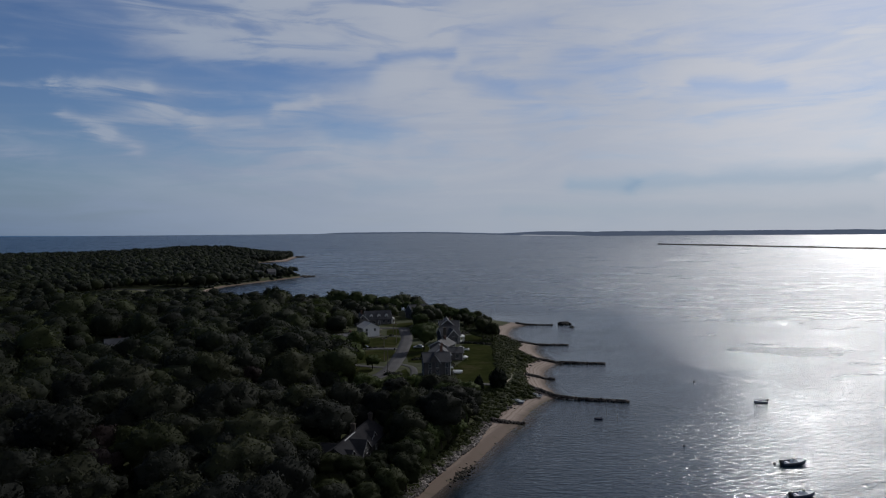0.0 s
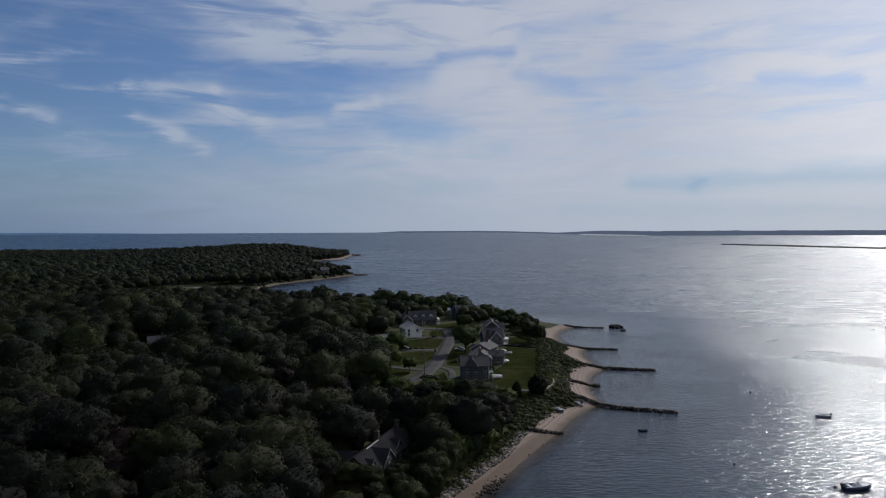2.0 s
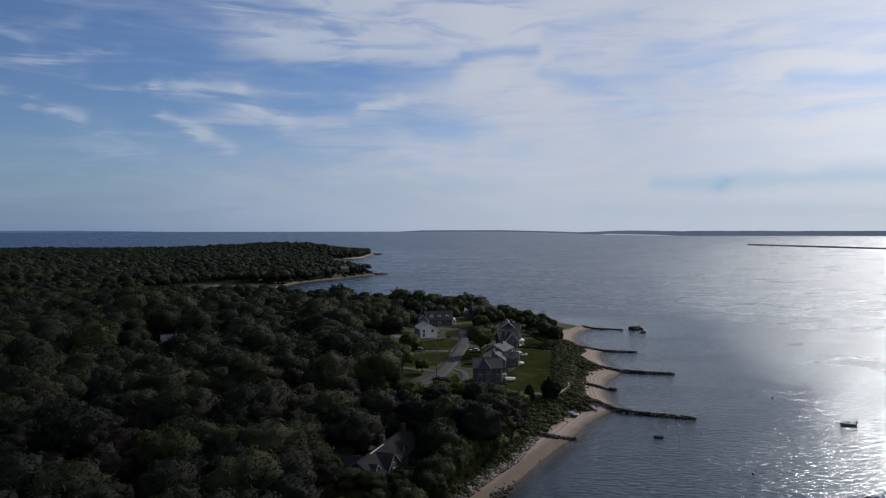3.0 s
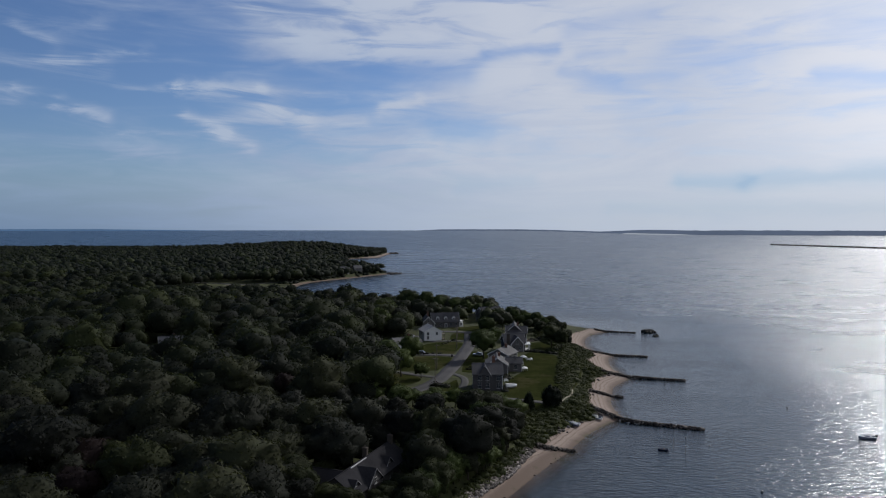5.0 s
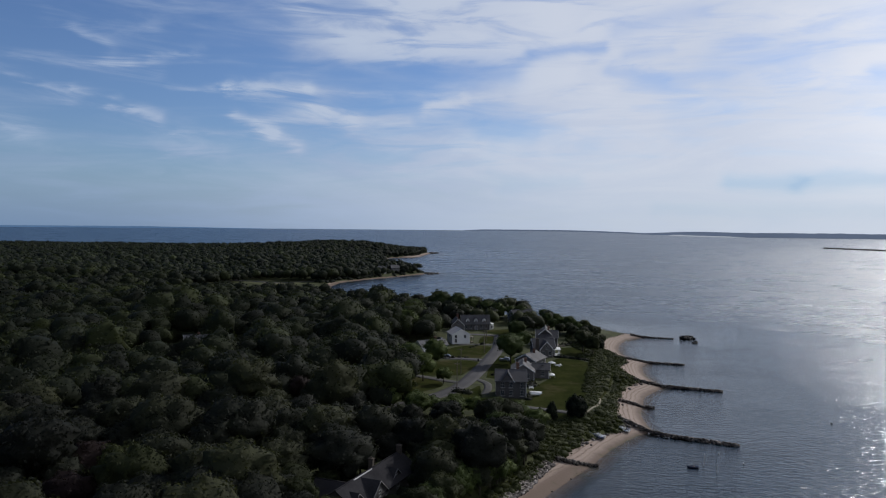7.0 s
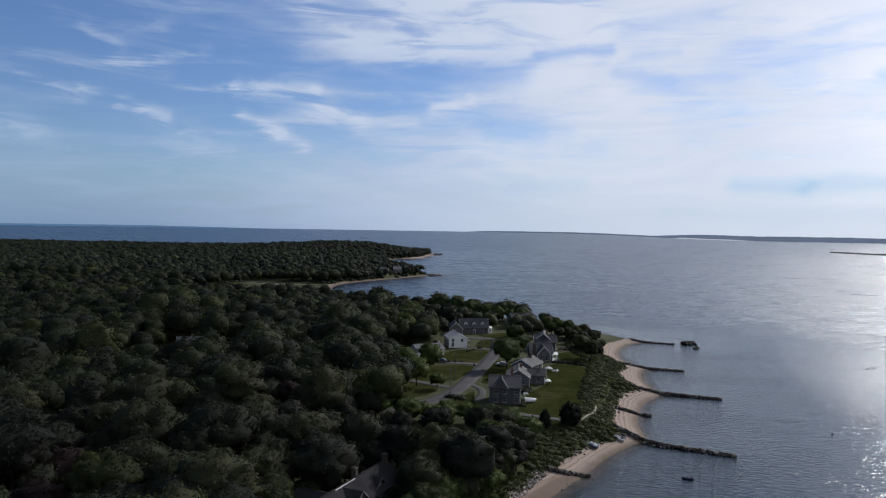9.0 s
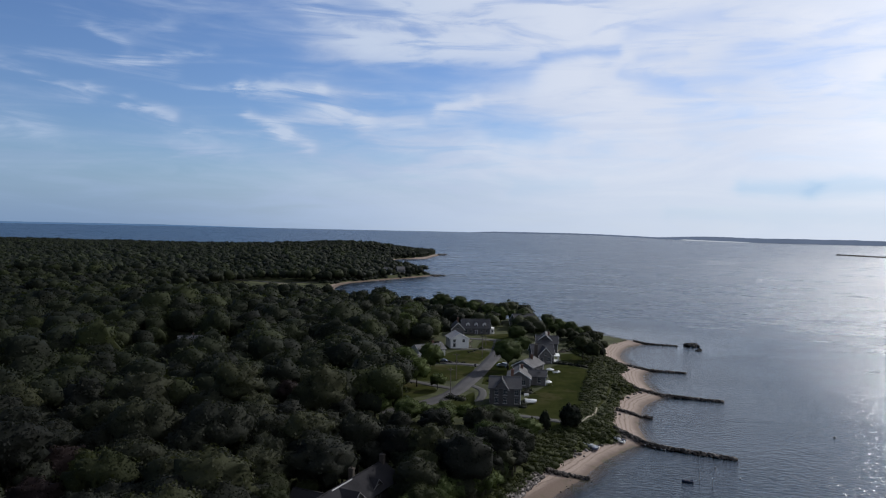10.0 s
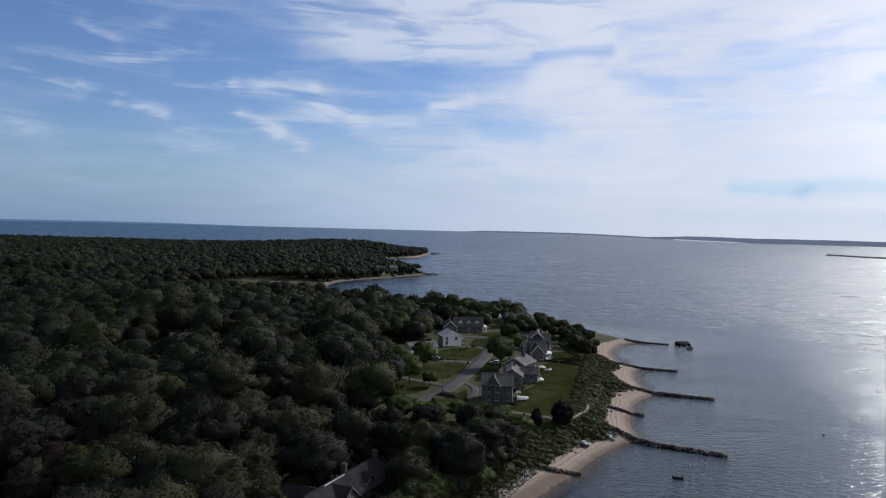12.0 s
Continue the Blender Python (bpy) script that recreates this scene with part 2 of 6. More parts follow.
def ground_material():
    """Beach, bank scrub, forest floor and sea bed, told apart by the distance from the waterline and from the scrub's edge."""
    m, n, b = material("coast_ground")
    p = n.place()
    shore, scrub = n.attr("shore"), n.attr("scrub")
    fine = n.noise(p, 1.6, 5.0, 0.65)
    mid = n.noise(p, 0.25, 4.0, 0.6)
    wobble = n.math("MULTIPLY", n.math("SUBTRACT", mid, 0.5), 2.2)
    sand = n.mix(fine, (0.158, 0.123, 0.102), (0.272, 0.220, 0.187))
    inland = n.math("ADD", shore, wobble)
    sep = n.add("ShaderNodeSeparateXYZ")
    n.wire(p, sep.inputs[0])
    damp = n.math("SUBTRACT", inland, n.math("MULTIPLY", n.math("ADD", n.step(sep.outputs[1], 214.0, 204.0), n.step(sep.outputs[1], 560.0, 640.0)), 2.2))
    # lines of weed left by the tides
    tide = n.math("MULTIPLY_ADD", n.math("SUBTRACT", n.noise(p, 0.08, 2.0, 0.5), 0.5), 3.0, shore)
    wrack = n.math("SINE", n.math("MULTIPLY_ADD", tide, 4.6, n.math("MULTIPLY", mid, 2.0)))
    wrack = n.math("MULTIPLY", n.step(wrack, 0.1, 0.9), n.math("MULTIPLY", n.step(inland, 1.6, 3.4), n.step(fine, 0.34, 0.58)))
    sand = n.mix(n.math("MULTIPLY", wrack, 0.75), sand, (0.095, 0.068, 0.054))
    wet = n.step(damp, 3.2, 0.2)
    sand = n.mix(wet, sand, (0.096, 0.070, 0.055))
    weed = n.math("MULTIPLY", n.step(n.noise(p, 0.12, 3.0, 0.6), 0.52, 0.64), n.step(damp, 1.4, -0.2))
    sand = n.mix(n.math("MULTIPLY", weed, 0.7), sand, (0.045, 0.045, 0.022))
    herb = n.mix(n.step(mid, 0.35, 0.65), (0.018, 0.025, 0.009), (0.042, 0.050, 0.017))
    herb = n.mix(n.math("MULTIPLY", fine, 0.5), herb, (0.032, 0.027, 0.017))
    edge = n.step(n.math("ADD", scrub, n.math("MULTIPLY", n.math("SUBTRACT", fine, 0.5), 2.2)), -0.4, 0.5)
    n.wire(n.mix(edge, sand, herb), b.inputs["Base Color"])
    n.wire(n.math("MULTIPLY_ADD", wet, -0.15, 0.95), b.inputs["Roughness"])
    b.inputs["Specular IOR Level"].default_value = 0.08
    n.wire(n.bump(fine, 0.5, 0.15), b.inputs["Normal"])
    return m


def grass_material():
    m, n, b = material("lawn_grass")
    p = n.place()
    fine = n.noise(p, 3.0, 4.0, 0.7)
    mid = n.noise(p, 0.16, 5.0, 0.65)
    mown = n.noise(p, 0.5, 2.0, 0.5, stretch=(1.0, 0.12, 1.0), turn=radians(8))
    f = n.math("ADD", n.math("MULTIPLY", mid, 0.7), n.math("ADD", n.math("MULTIPLY", fine, 0.2), n.math("MULTIPLY", mown, 0.2)))
    colour = n.mix(n.step(f, 0.38, 0.72), (0.013, 0.017, 0.006), (0.026, 0.029, 0.010))
    n.wire(n.mix(n.step(n.noise(p, 0.07, 4.0, 0.65), 0.50, 0.68), colour, (0.038, 0.035, 0.017)), b.inputs["Base Color"])
    b.inputs["Roughness"].default_value, b.inputs["Specular IOR Level"].default_value = 1.0, 0.0
    n.wire(n.bump(fine, 0.4, 0.08), b.inputs["Normal"])
    return m


def glass_material():
    m, n, b = material("window_glass")
    b.inputs["Base Color"].default_value = (0.02, 0.025, 0.03, 1)
    n.wire(n.math("MULTIPLY_ADD", n.noise(n.place(), 0.8, 2.0), 0.08, 0.03), b.inputs["Roughness"])
    return m


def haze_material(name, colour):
    """Land so far off that mostly lit air shows: haze painted as emission."""
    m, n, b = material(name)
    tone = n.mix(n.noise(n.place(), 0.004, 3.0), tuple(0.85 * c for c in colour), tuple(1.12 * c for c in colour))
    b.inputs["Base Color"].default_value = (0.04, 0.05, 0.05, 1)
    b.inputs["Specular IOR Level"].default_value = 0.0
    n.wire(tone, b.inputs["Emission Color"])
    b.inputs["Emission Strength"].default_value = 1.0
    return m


def stone_material(name, dark, mid, light):
    """Loose stones, each of its own tone, stained in patches."""
    m, n, b = material(name)
    p = n.place()
    each = n.add("ShaderNodeNewGeometry").outputs["Random Per Island"]
    grain, stain = n.noise(p, 2.2, 5.0, 0.65), n.noise(p, 0.35, 3.0, 0.55)
    f = n.math("ADD", n.math("MULTIPLY", each, 0.75), n.math("ADD", n.math("MULTIPLY", n.math("SUBTRACT", grain, 0.5), 0.5), n.math("MULTIPLY", n.math("SUBTRACT", stain, 0.5), 0.5)))
    n.wire(n.mix(n.step(f, 0.45, 0.85), n.mix(n.step(f, 0.0, 0.5), dark, mid), light), b.inputs["Base Color"])
    b.inputs["Roughness"].default_value, b.inputs["Specular IOR Level"].default_value = 0.85, 0.12
    n.wire(n.bump(grain, 0.5, 0.1), b.inputs["Normal"])
    return m


MAT = {
    "water": water_material(), "ground": ground_material(), "grass": grass_material(), "glass": glass_material(),
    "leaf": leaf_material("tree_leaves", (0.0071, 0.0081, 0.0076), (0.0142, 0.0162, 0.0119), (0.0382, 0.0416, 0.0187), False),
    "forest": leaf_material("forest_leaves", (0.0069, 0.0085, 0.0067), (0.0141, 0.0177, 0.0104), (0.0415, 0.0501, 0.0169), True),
    # Bluer and mostly lighter than the forest leaves: distance haze mixed into the colour.
    "headland": leaf_material("headland_leaves_hazed", (0.0084, 0.0108, 0.0093), (0.0163, 0.0204, 0.0138), (0.0396, 0.0491, 0.0215), True),
    "leaf_light": leaf_material("pale_leaves", (0.0177, 0.0249, 0.0096), (0.0335, 0.0464, 0.0147), (0.0618, 0.0791, 0.0222), False),
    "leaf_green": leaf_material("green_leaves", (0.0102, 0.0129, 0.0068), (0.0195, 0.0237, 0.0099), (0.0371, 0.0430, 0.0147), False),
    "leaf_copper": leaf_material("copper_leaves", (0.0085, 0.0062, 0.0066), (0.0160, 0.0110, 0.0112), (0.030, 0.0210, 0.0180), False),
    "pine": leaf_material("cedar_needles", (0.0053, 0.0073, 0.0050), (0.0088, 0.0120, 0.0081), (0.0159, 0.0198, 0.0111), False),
    "scrub": leaf_material("scrub_leaves", (0.0148, 0.0188, 0.0075), (0.0262, 0.0320, 0.0110), (0.0455, 0.0515, 0.0163), True),
    "bark": mottled("bark", (0.022, 0.019, 0.016), (0.07, 0.058, 0.048), 3.0, 0.95, 0.6, 0.05, local=True),
    "rock": stone_material("groyne_rock", (0.018, 0.016, 0.014), (0.050, 0.043, 0.037), (0.17, 0.148, 0.13)),
    "reef": stone_material("weedy_reef_rock", (0.007, 0.007, 0.007), (0.014, 0.014, 0.013), (0.035, 0.033, 0.030)),
    "boulder": stone_material("pale_boulder", (0.032, 0.028, 0.026), (0.095, 0.084, 0.077), (0.27, 0.240, 0.222)),
    "asphalt": mottled("asphalt", (0.031, 0.0300, 0.0315), (0.058, 0.056, 0.058), 2.0, 0.9, 0.2, 0.02, big=0.12),
    "gravel": mottled("gravel", (0.028, 0.0275, 0.027), (0.060, 0.0585, 0.057), 2.5, 0.95, 0.4, 0.03, big=0.2),
    "dirt": mottled("sandy_path", (0.0975, 0.08625, 0.06375), (0.195, 0.1762, 0.135), 1.5, 0.95, 0.3, 0.03, big=0.3),
    "shingle": mottled("weathered_shingle", (0.04896, 0.04723, 0.04896), (0.1094, 0.1066, 0.1066), 2.5, 0.85, 0.3, 0.02, local=True, big=0.3, stretch=(1, 1, 4)),
    "slate": mottled("dark_shingle", (0.031, 0.030, 0.031), (0.072, 0.069, 0.069), 2.5, 0.85, 0.3, 0.02, local=True, big=0.3, stretch=(1, 1, 4)),
    "trim": mottled("weathered_white_trim", (0.20, 0.205, 0.21), (0.29, 0.29, 0.285), 1.2, 0.6, 0.08, 0.01, local=True, big=0.3),
    "white": mottled("white_paint", (0.4277, 0.4342, 0.4342), (0.5314, 0.5314, 0.5184), 1.2, 0.5, 0.08, 0.01, local=True, big=0.3),
    "roof": mottled("grey_asphalt_roof", (0.05202, 0.05098, 0.05202), (0.1119, 0.1092, 0.1119), 3.0, 0.9, 0.4, 0.03, local=True, big=0.25, stretch=(1, 1, 3)),
    "roof_dark": mottled("dark_asphalt_roof", (0.02673, 0.02673, 0.0297), (0.06534, 0.06415, 0.06653), 3.0, 0.9, 0.4, 0.03, local=True, big=0.25, stretch=(1, 1, 3)),
    # Dark roof tone lowered further: the surrounding trees' shade put into the colour.
    "roof_shaded": mottled("tree_shaded_asphalt_roof", (0.013, 0.013, 0.0145), (0.030, 0.0295, 0.032), 3.0, 0.9, 0.4, 0.03, spec=0.0, local=True, big=0.25, stretch=(1, 1, 3)),
    "roof_pale": mottled("pale_grey_roof", (0.182, 0.1855, 0.1925), (0.294, 0.294, 0.301), 3.0, 0.85, 0.3, 0.03, local=True, big=0.25),
    "brick": mottled("chimney_brick", (0.06, 0.036, 0.0288), (0.132, 0.072, 0.054), 4.0, 0.9, 0.5, 0.02, local=True),
    "door": mottled("painted_door", (0.05, 0.055, 0.065), (0.09, 0.095, 0.11), 2.0, 0.5, local=True),
    "metal": mottled("aluminium", (0.45, 0.46, 0.47), (0.62, 0.63, 0.64), 6.0, 0.35, metal=0.9, local=True),
    "black": mottled("black_rubber", (0.012, 0.012, 0.013), (0.03, 0.03, 0.032), 6.0, 0.7, local=True),
    "hull_white": mottled("white_gelcoat", (0.62, 0.63, 0.63), (0.80, 0.80, 0.79), 3.0, 0.25, spec=0.5, local=True),
    "hull_blue": mottled("navy_gelcoat", (0.012, 0.018, 0.035), (0.03, 0.04, 0.07), 3.0, 0.25, spec=0.5, local=True),
    "canvas": mottled("boat_cover_canvas", (0.06, 0.07, 0.10), (0.13, 0.14, 0.18), 4.0, 0.9, 0.3, 0.02, local=True),
    "car_silver": mottled("silver_car_paint", (0.45, 0.46, 0.48), (0.56, 0.57, 0.59), 8.0, 0.25, metal=0.5, spec=0.5, local=True),
    "car_dark": mottled("black_car_paint", (0.015, 0.015, 0.018), (0.03, 0.03, 0.034), 8.0, 0.2, spec=0.5, local=True),
    "timber": mottled("weathered_timber", (0.06, 0.05, 0.042), (0.15, 0.13, 0.11), 5.0, 0.85, 0.3, 0.01, local=True, stretch=(1, 1, 0.2)),
    "buoy": mottled("weathered_buoy", (0.06, 0.055, 0.05), (0.13, 0.12, 0.11), 5.0, 0.4, local=True),
    "seaweed": mottled("beached_weed", (0.012, 0.010, 0.007), (0.032, 0.026, 0.017), 1.2, 0.8, 0.6, 0.1, big=0.3),
    "marsh": mottled("marsh_grass", (0.032, 0.038, 0.015), (0.080, 0.078, 0.034), 0.3, 0.95, 0.3, 0.3, big=0.02),
    # Far shores glow in haze colours instead of being lit.
    "far_land": haze_material("distant_woods_haze_glow", (0.105, 0.135, 0.205)), "far_hills": haze_material("distant_hills_haze_glow", (0.080, 0.155, 0.290)),
    "far_sand": haze_material("distant_sand_haze_glow", (0.45, 0.48, 0.54)),
}


# ---- geometry helpers ----
class Geo:
    """Collects vertices and faces of one mesh."""

    def __init__(self):
        self.v, self.f = [], []

    def put(self, verts, faces):
        k = len(self.v)
        self.v += [tuple(p) for p in verts]
        self.f += [tuple(k + i for i in face) for face in faces]
        return self

    def box(self, x0, x1, y0, y1, z0, z1):
        return self.put([(x, y, z) for z in (z0, z1) for x, y in ((x0, y0), (x1, y0), (x1, y1), (x0, y1))],
                        [(3, 2, 1, 0), (4, 5, 6, 7), (0, 1, 5, 4), (1, 2, 6, 5), (2, 3, 7, 6), (3, 0, 4, 7)])

    def prism(self, outline, along, offset=(0, 0, 0)):
        """An outline of points swept along a vector."""
        a, o, n = Vector(along), Vector(offset), len(outline)
        low = [Vector(p) + o for p in outline]
        return self.put(low + [p + a for p in low],
                        [tuple(reversed(range(n))), tuple(range(n, 2 * n))] + [(i, (i + 1) % n, (i + 1) % n + n, i + n) for i in range(n)])

    def tube(self, points, radii, sides=6):
        rings = []
        for k, p in enumerate(points):
            a = Vector(points[min(k + 1, len(points) - 1)]) - Vector(points[max(k - 1, 0)])
            q = a.to_track_quat("Z", "Y")
            rings += [Vector(p) + q @ Vector((radii[k] * math.cos(s), radii[k] * math.sin(s), 0)) for s in (2 * math.pi * i / sides for i in range(sides))]
        faces = [(r * sides + i, r * sides + (i + 1) % sides, (r + 1) * sides + (i + 1) % sides, (r + 1) * sides + i)
                 for r in range(len(points) - 1) for i in range(sides)]
        faces += [tuple(reversed(range(sides))), tuple(range((len(points) - 1) * sides, len(points) * sides))]
        return self.put(rings, faces)

    def loft(self, rings):
        n = len(rings[0])
        faces = [(r * n + i, r * n + (i + 1) % n, (r + 1) * n + (i + 1) % n, (r + 1) * n + i) for r in range(len(rings) - 1) for i in range(n)]
        faces += [tuple(reversed(range(n))), tuple(range((len(rings) - 1) * n, len(rings) * n))]
        return self.put([p for ring in rings for p in ring], faces)

    def mesh(self, name, mat, smooth=False):
        me = bpy.data.meshes.new(name)
        me.from_pydata(self.v, [], self.f)
        if mat:
            me.materials.append(mat)
        bm = bmesh.new()
        bm.from_mesh(me)
        bmesh.ops.recalc_face_normals(bm, faces=bm.faces)
        bm.to_mesh(me)
        bm.free()
        if smooth:
            me.polygons.foreach_set("use_smooth", [True] * len(me.polygons))
        return me


def part(name, geo, mat, parent, label="", smooth=False):
    """One mesh under a thing or a part; geo: a Geo, or a mesh that alike parts share."""
    ob = new(name, geo.mesh(name, mat, smooth) if isinstance(geo, Geo) else geo)
    ob.parent = parent
    return tagged(ob, label)


def thing(name, m, label, category, group="", kind=""):
    ob = new(name)
    ob.matrix_basis = m
    return tagged(ob, label, category, group, kind)


def array_mesh(name, verts, tris, mat, attrs=(), smooth=False):
    """A mesh of triangles from arrays."""
    me = bpy.data.meshes.new(name)
    verts, tris = np.asarray(verts, np.float32), np.asarray(tris, np.int32)
    me.vertices.add(len(verts))
    me.vertices.foreach_set("co", verts.ravel())
    k = tris.shape[1]
    me.loops.add(tris.size)
    me.loops.foreach_set("vertex_index", tris.ravel())
    me.polygons.add(len(tris))
    me.polygons.foreach_set("loop_start", np.arange(0, tris.size, k, dtype=np.int32))
    me.polygons.foreach_set("loop_total", np.full(len(tris), k, np.int32))
    if smooth:
        me.polygons.foreach_set("use_smooth", np.ones(len(tris), bool))
    for key, values in attrs:
        me.attributes.new(key, "FLOAT", "POINT").data.foreach_set("value", np.asarray(values, np.float32))
    me.materials.append(mat)
    me.update(calc_edges=True)
    return me


def smoothstep(a, b, x):
    t = np.clip((x - a) / (b - a), 0, 1)
    return t * t * (3 - 2 * t)


def curve_through(points, n=6):
    """A smooth line through a few points."""
    p = [np.array(points[0])] + [np.array(q) for q in points] + [np.array(points[-1])]
    out = []
    for a, b, c, d in zip(p, p[1:], p[2:], p[3:]):
        for s in range(n):
            t = s / n
            out.append(0.5 * (2 * b + (c - a) * t + (2 * a - 5 * b + 4 * c - d) * t * t + (3 * b - a - 3 * c + d) * t ** 3))
    return out + [p[-1]]


# ---- the coast: waterline and scrub edge ----
near_beach = curve_through([(-18.0, 100.0), (3.4, 153.0), (13.5, 173.2), (21.3, 192.0), (29.8, 210.5)])
bay_one = curve_through([(30.8, 214.0), (35.5, 225.4), (41.8, 236.9), (47.0, 243.0)])
bay_two = curve_through([(46.3, 248.0), (45.2, 259.5), (46.6, 271.0), (49.0, 286.0), (56.5, 301.5)])
bay_three = curve_through([(54.3, 309.5), (51.9, 326.0), (52.8, 341.0), (55.5, 348.5)])
bay_four = curve_through([(49.8, 356.7), (45.6, 372.0), (45.9, 390.0), (51.0, 411.0), (60.0, 424.0)])
point_shore = curve_through([(59.0, 428.5), (47.0, 438.3), (31.8, 457.5), (4.0, 472.0), (-40.0, 490.0), (-90.0, 515.0), (-140.0, 555.0)])
cove = curve_through([(-182.0, 615.0), (-205.0, 690.0), (-207.0, 735.0), (-197.0, 772.0), (-180.0, 815.0), (-163.0, 862.0), (-151.0, 890.0)])
outer = curve_through([(-170.0, 905.0), (-215.0, 985.0), (-265.0, 1110.0), (-306.0, 1265.0), (-300.0, 1312.0), (-268.0, 1345.0), (-276.0, 1440.0), (-281.0, 1560.0)])
back_coast = [(-340, 1620), (-700, 1640), (-1500, 1580), (-2600, 1500), (-4700, 1300), (-4700, -4000), (-300, -4000), (-110, -300)]
COAST = np.array(near_beach + bay_one + bay_two + bay_three + bay_four + point_shore + cove + outer + [np.array(p, float) for p in back_coast])

scrub_south = curve_through([(-24.0, 95.0), (-3.0, 147.0), (2.6, 161.5), (8.3, 175.0), (14.0, 187.5), (18.2, 201.5), (23.0, 213.0)])
scrub_bays = curve_through([(25.6, 219.9), (31.2, 229.8), (39.7, 241.9), (37.4, 254.0), (39.0, 271.0), (41.7, 287.8), (48.2, 302.5)])
scrub_north = curve_through([(44.9, 312.1), (42.4, 326.0), (46.5, 344.5), (40.0, 359.0), (37.6, 381.0), (41.0, 404.0), (50.5, 423.0)])
scrub_back = curve_through([(46.0, 433.0), (30.0, 452.0), (3.0, 467.0), (-42.0, 484.0), (-93.0, 509.0), (-145.0, 550.0), (-190.0, 612.0), (-212.0, 690.0), (-211.5, 738.0)])
scrub_cape = curve_through([(-200.0, 773.5), (-182.5, 816.0), (-165.5, 862.0), (-157.0, 887.5), (-174.0, 907.0), (-221.0, 988.0), (-271.0, 1112.0), (-314.0, 1270.0), (-281.0, 1355.0), (-284.0, 1440.0), (-290.0, 1540.0)])
SCRUB = np.array(scrub_south + scrub_bays + scrub_north + scrub_back + scrub_cape + [np.array(p, float) for p in back_coast])


def inside_by(poly, x, y):
    """Signed distance to a closed outline, positive inside."""
    x, y = np.asarray(x, float).ravel(), np.asarray(y, float).ravel()
    best, inside = np.full(x.shape, 1e12), np.zeros(x.shape, bool)
    for (ax, ay), (bx, by) in zip(poly, np.roll(poly, -1, axis=0)):
        dx, dy = bx - ax, by - ay
        t = np.clip(((x - ax) * dx + (y - ay) * dy) / (dx * dx + dy * dy + 1e-9), 0, 1)
        best = np.minimum(best, (x - ax - t * dx) ** 2 + (y - ay - t * dy) ** 2)
        if ay != by:
            inside ^= ((ay > y) != (by > y)) & (x < dx * (y - ay) / dy + ax)
    return np.where(inside, 1, -1) * np.sqrt(best)


def height(x, y):
    """The land's height, from how far a place lies behind the waterline."""
    x, y = np.asarray(x, float).ravel(), np.asarray(y, float).ravel()
    d, s = inside_by(COAST, x, y), inside_by(SCRUB, x, y)
    level = 3.6 + 1.4 * smoothstep(205, 240, y)
    level = level - 3.4 * np.exp(-((y - 665) / 110) ** 2) * smoothstep(-480, -330, x)
    level = level - 2.6 * smoothstep(398, 432, y) * smoothstep(16, 34, x)
    beach = np.where(d > 0, 1.7 * np.clip(d / 8.5, 0, 1.2) ** 0.9, np.maximum(0.16 * d, -4.0))
    bank = beach + (level - beach) * smoothstep(-0.5, 9.0, s)
    hill = 3.0 * smoothstep(60, 170, -x) * smoothstep(60, 200, d) * (1 - np.exp(-((y - 665) / 150) ** 2) * smoothstep(-480, -330, x))
    hill += 13.0 * np.exp(-((x + 420) / 190) ** 2 - ((y - 1400) / 230) ** 2) * smoothstep(10, 130, d)
    hill += 7.0 * np.exp(-((x + 300) / 130) ** 2 - ((y - 950) / 130) ** 2) * smoothstep(5, 80, d)
    hill -= 1.0 * smoothstep(-450, -1000, x) * smoothstep(700, 1000, y) * smoothstep(10, 150, d)
    roll = 0.8 * np.sin(x / 43.0 + 1.0) * np.sin(y / 57.0) * smoothstep(40, 80, -x)
    return bank + (hill + roll) * smoothstep(5, 40, s)


def ground_z(x, y):
    return float(height([x], [y])[0])


def spread(knots):
    """Grid lines: stretches of (end, step) from a start."""
    out = [knots[0]]
    for end, step in knots[1:]:
        k = max(1, round((end - out[-1]) / step))
        out += [out[-1] + (end - out[-1]) * (i + 1) / k for i in range(k)]
    return np.array(out)


def build_ground():
    xs = spread([-4890.0, (-2500, 400), (-1300, 120), (-700, 40), (-420, 14), (-120, 9), (-40, 3), (92, 1.7), (200, 12), (600, 80), (4890, 600)])
    ys = spread([-4800.0, (-600, 600), (60, 70), (130, 6), (470, 1.9), (680, 9), (920, 6), (1240, 14), (1640, 11), (1900, 60), (4890, 500)])
    gx, gy = np.meshgrid(xs, ys)
    z = height(gx, gy)
    w = len(xs)
    a = (np.arange(len(ys) - 1)[:, None] * w + np.arange(w - 1)[None]).ravel()
    faces = np.stack([a, a + 1, a + w + 1, a + w], 1)
    verts = np.stack([gx.ravel(), gy.ravel(), z], 1)
    me = array_mesh("ground", verts, faces, MAT["ground"], [("shore", inside_by(COAST, gx, gy)), ("scrub", inside_by(SCRUB, gx, gy))], True)
    tagged(new("ground", me), "sandy shore rising to a low wooded terrace", "ground", kind="structure")


def far_level(az):
    """Height at which the far rim of the sea stands, to give the horizon its true height: the sheet ends long before the real one does."""
    return 37.0 - 27.0 * smoothstep(radians(-2), radians(12), az)


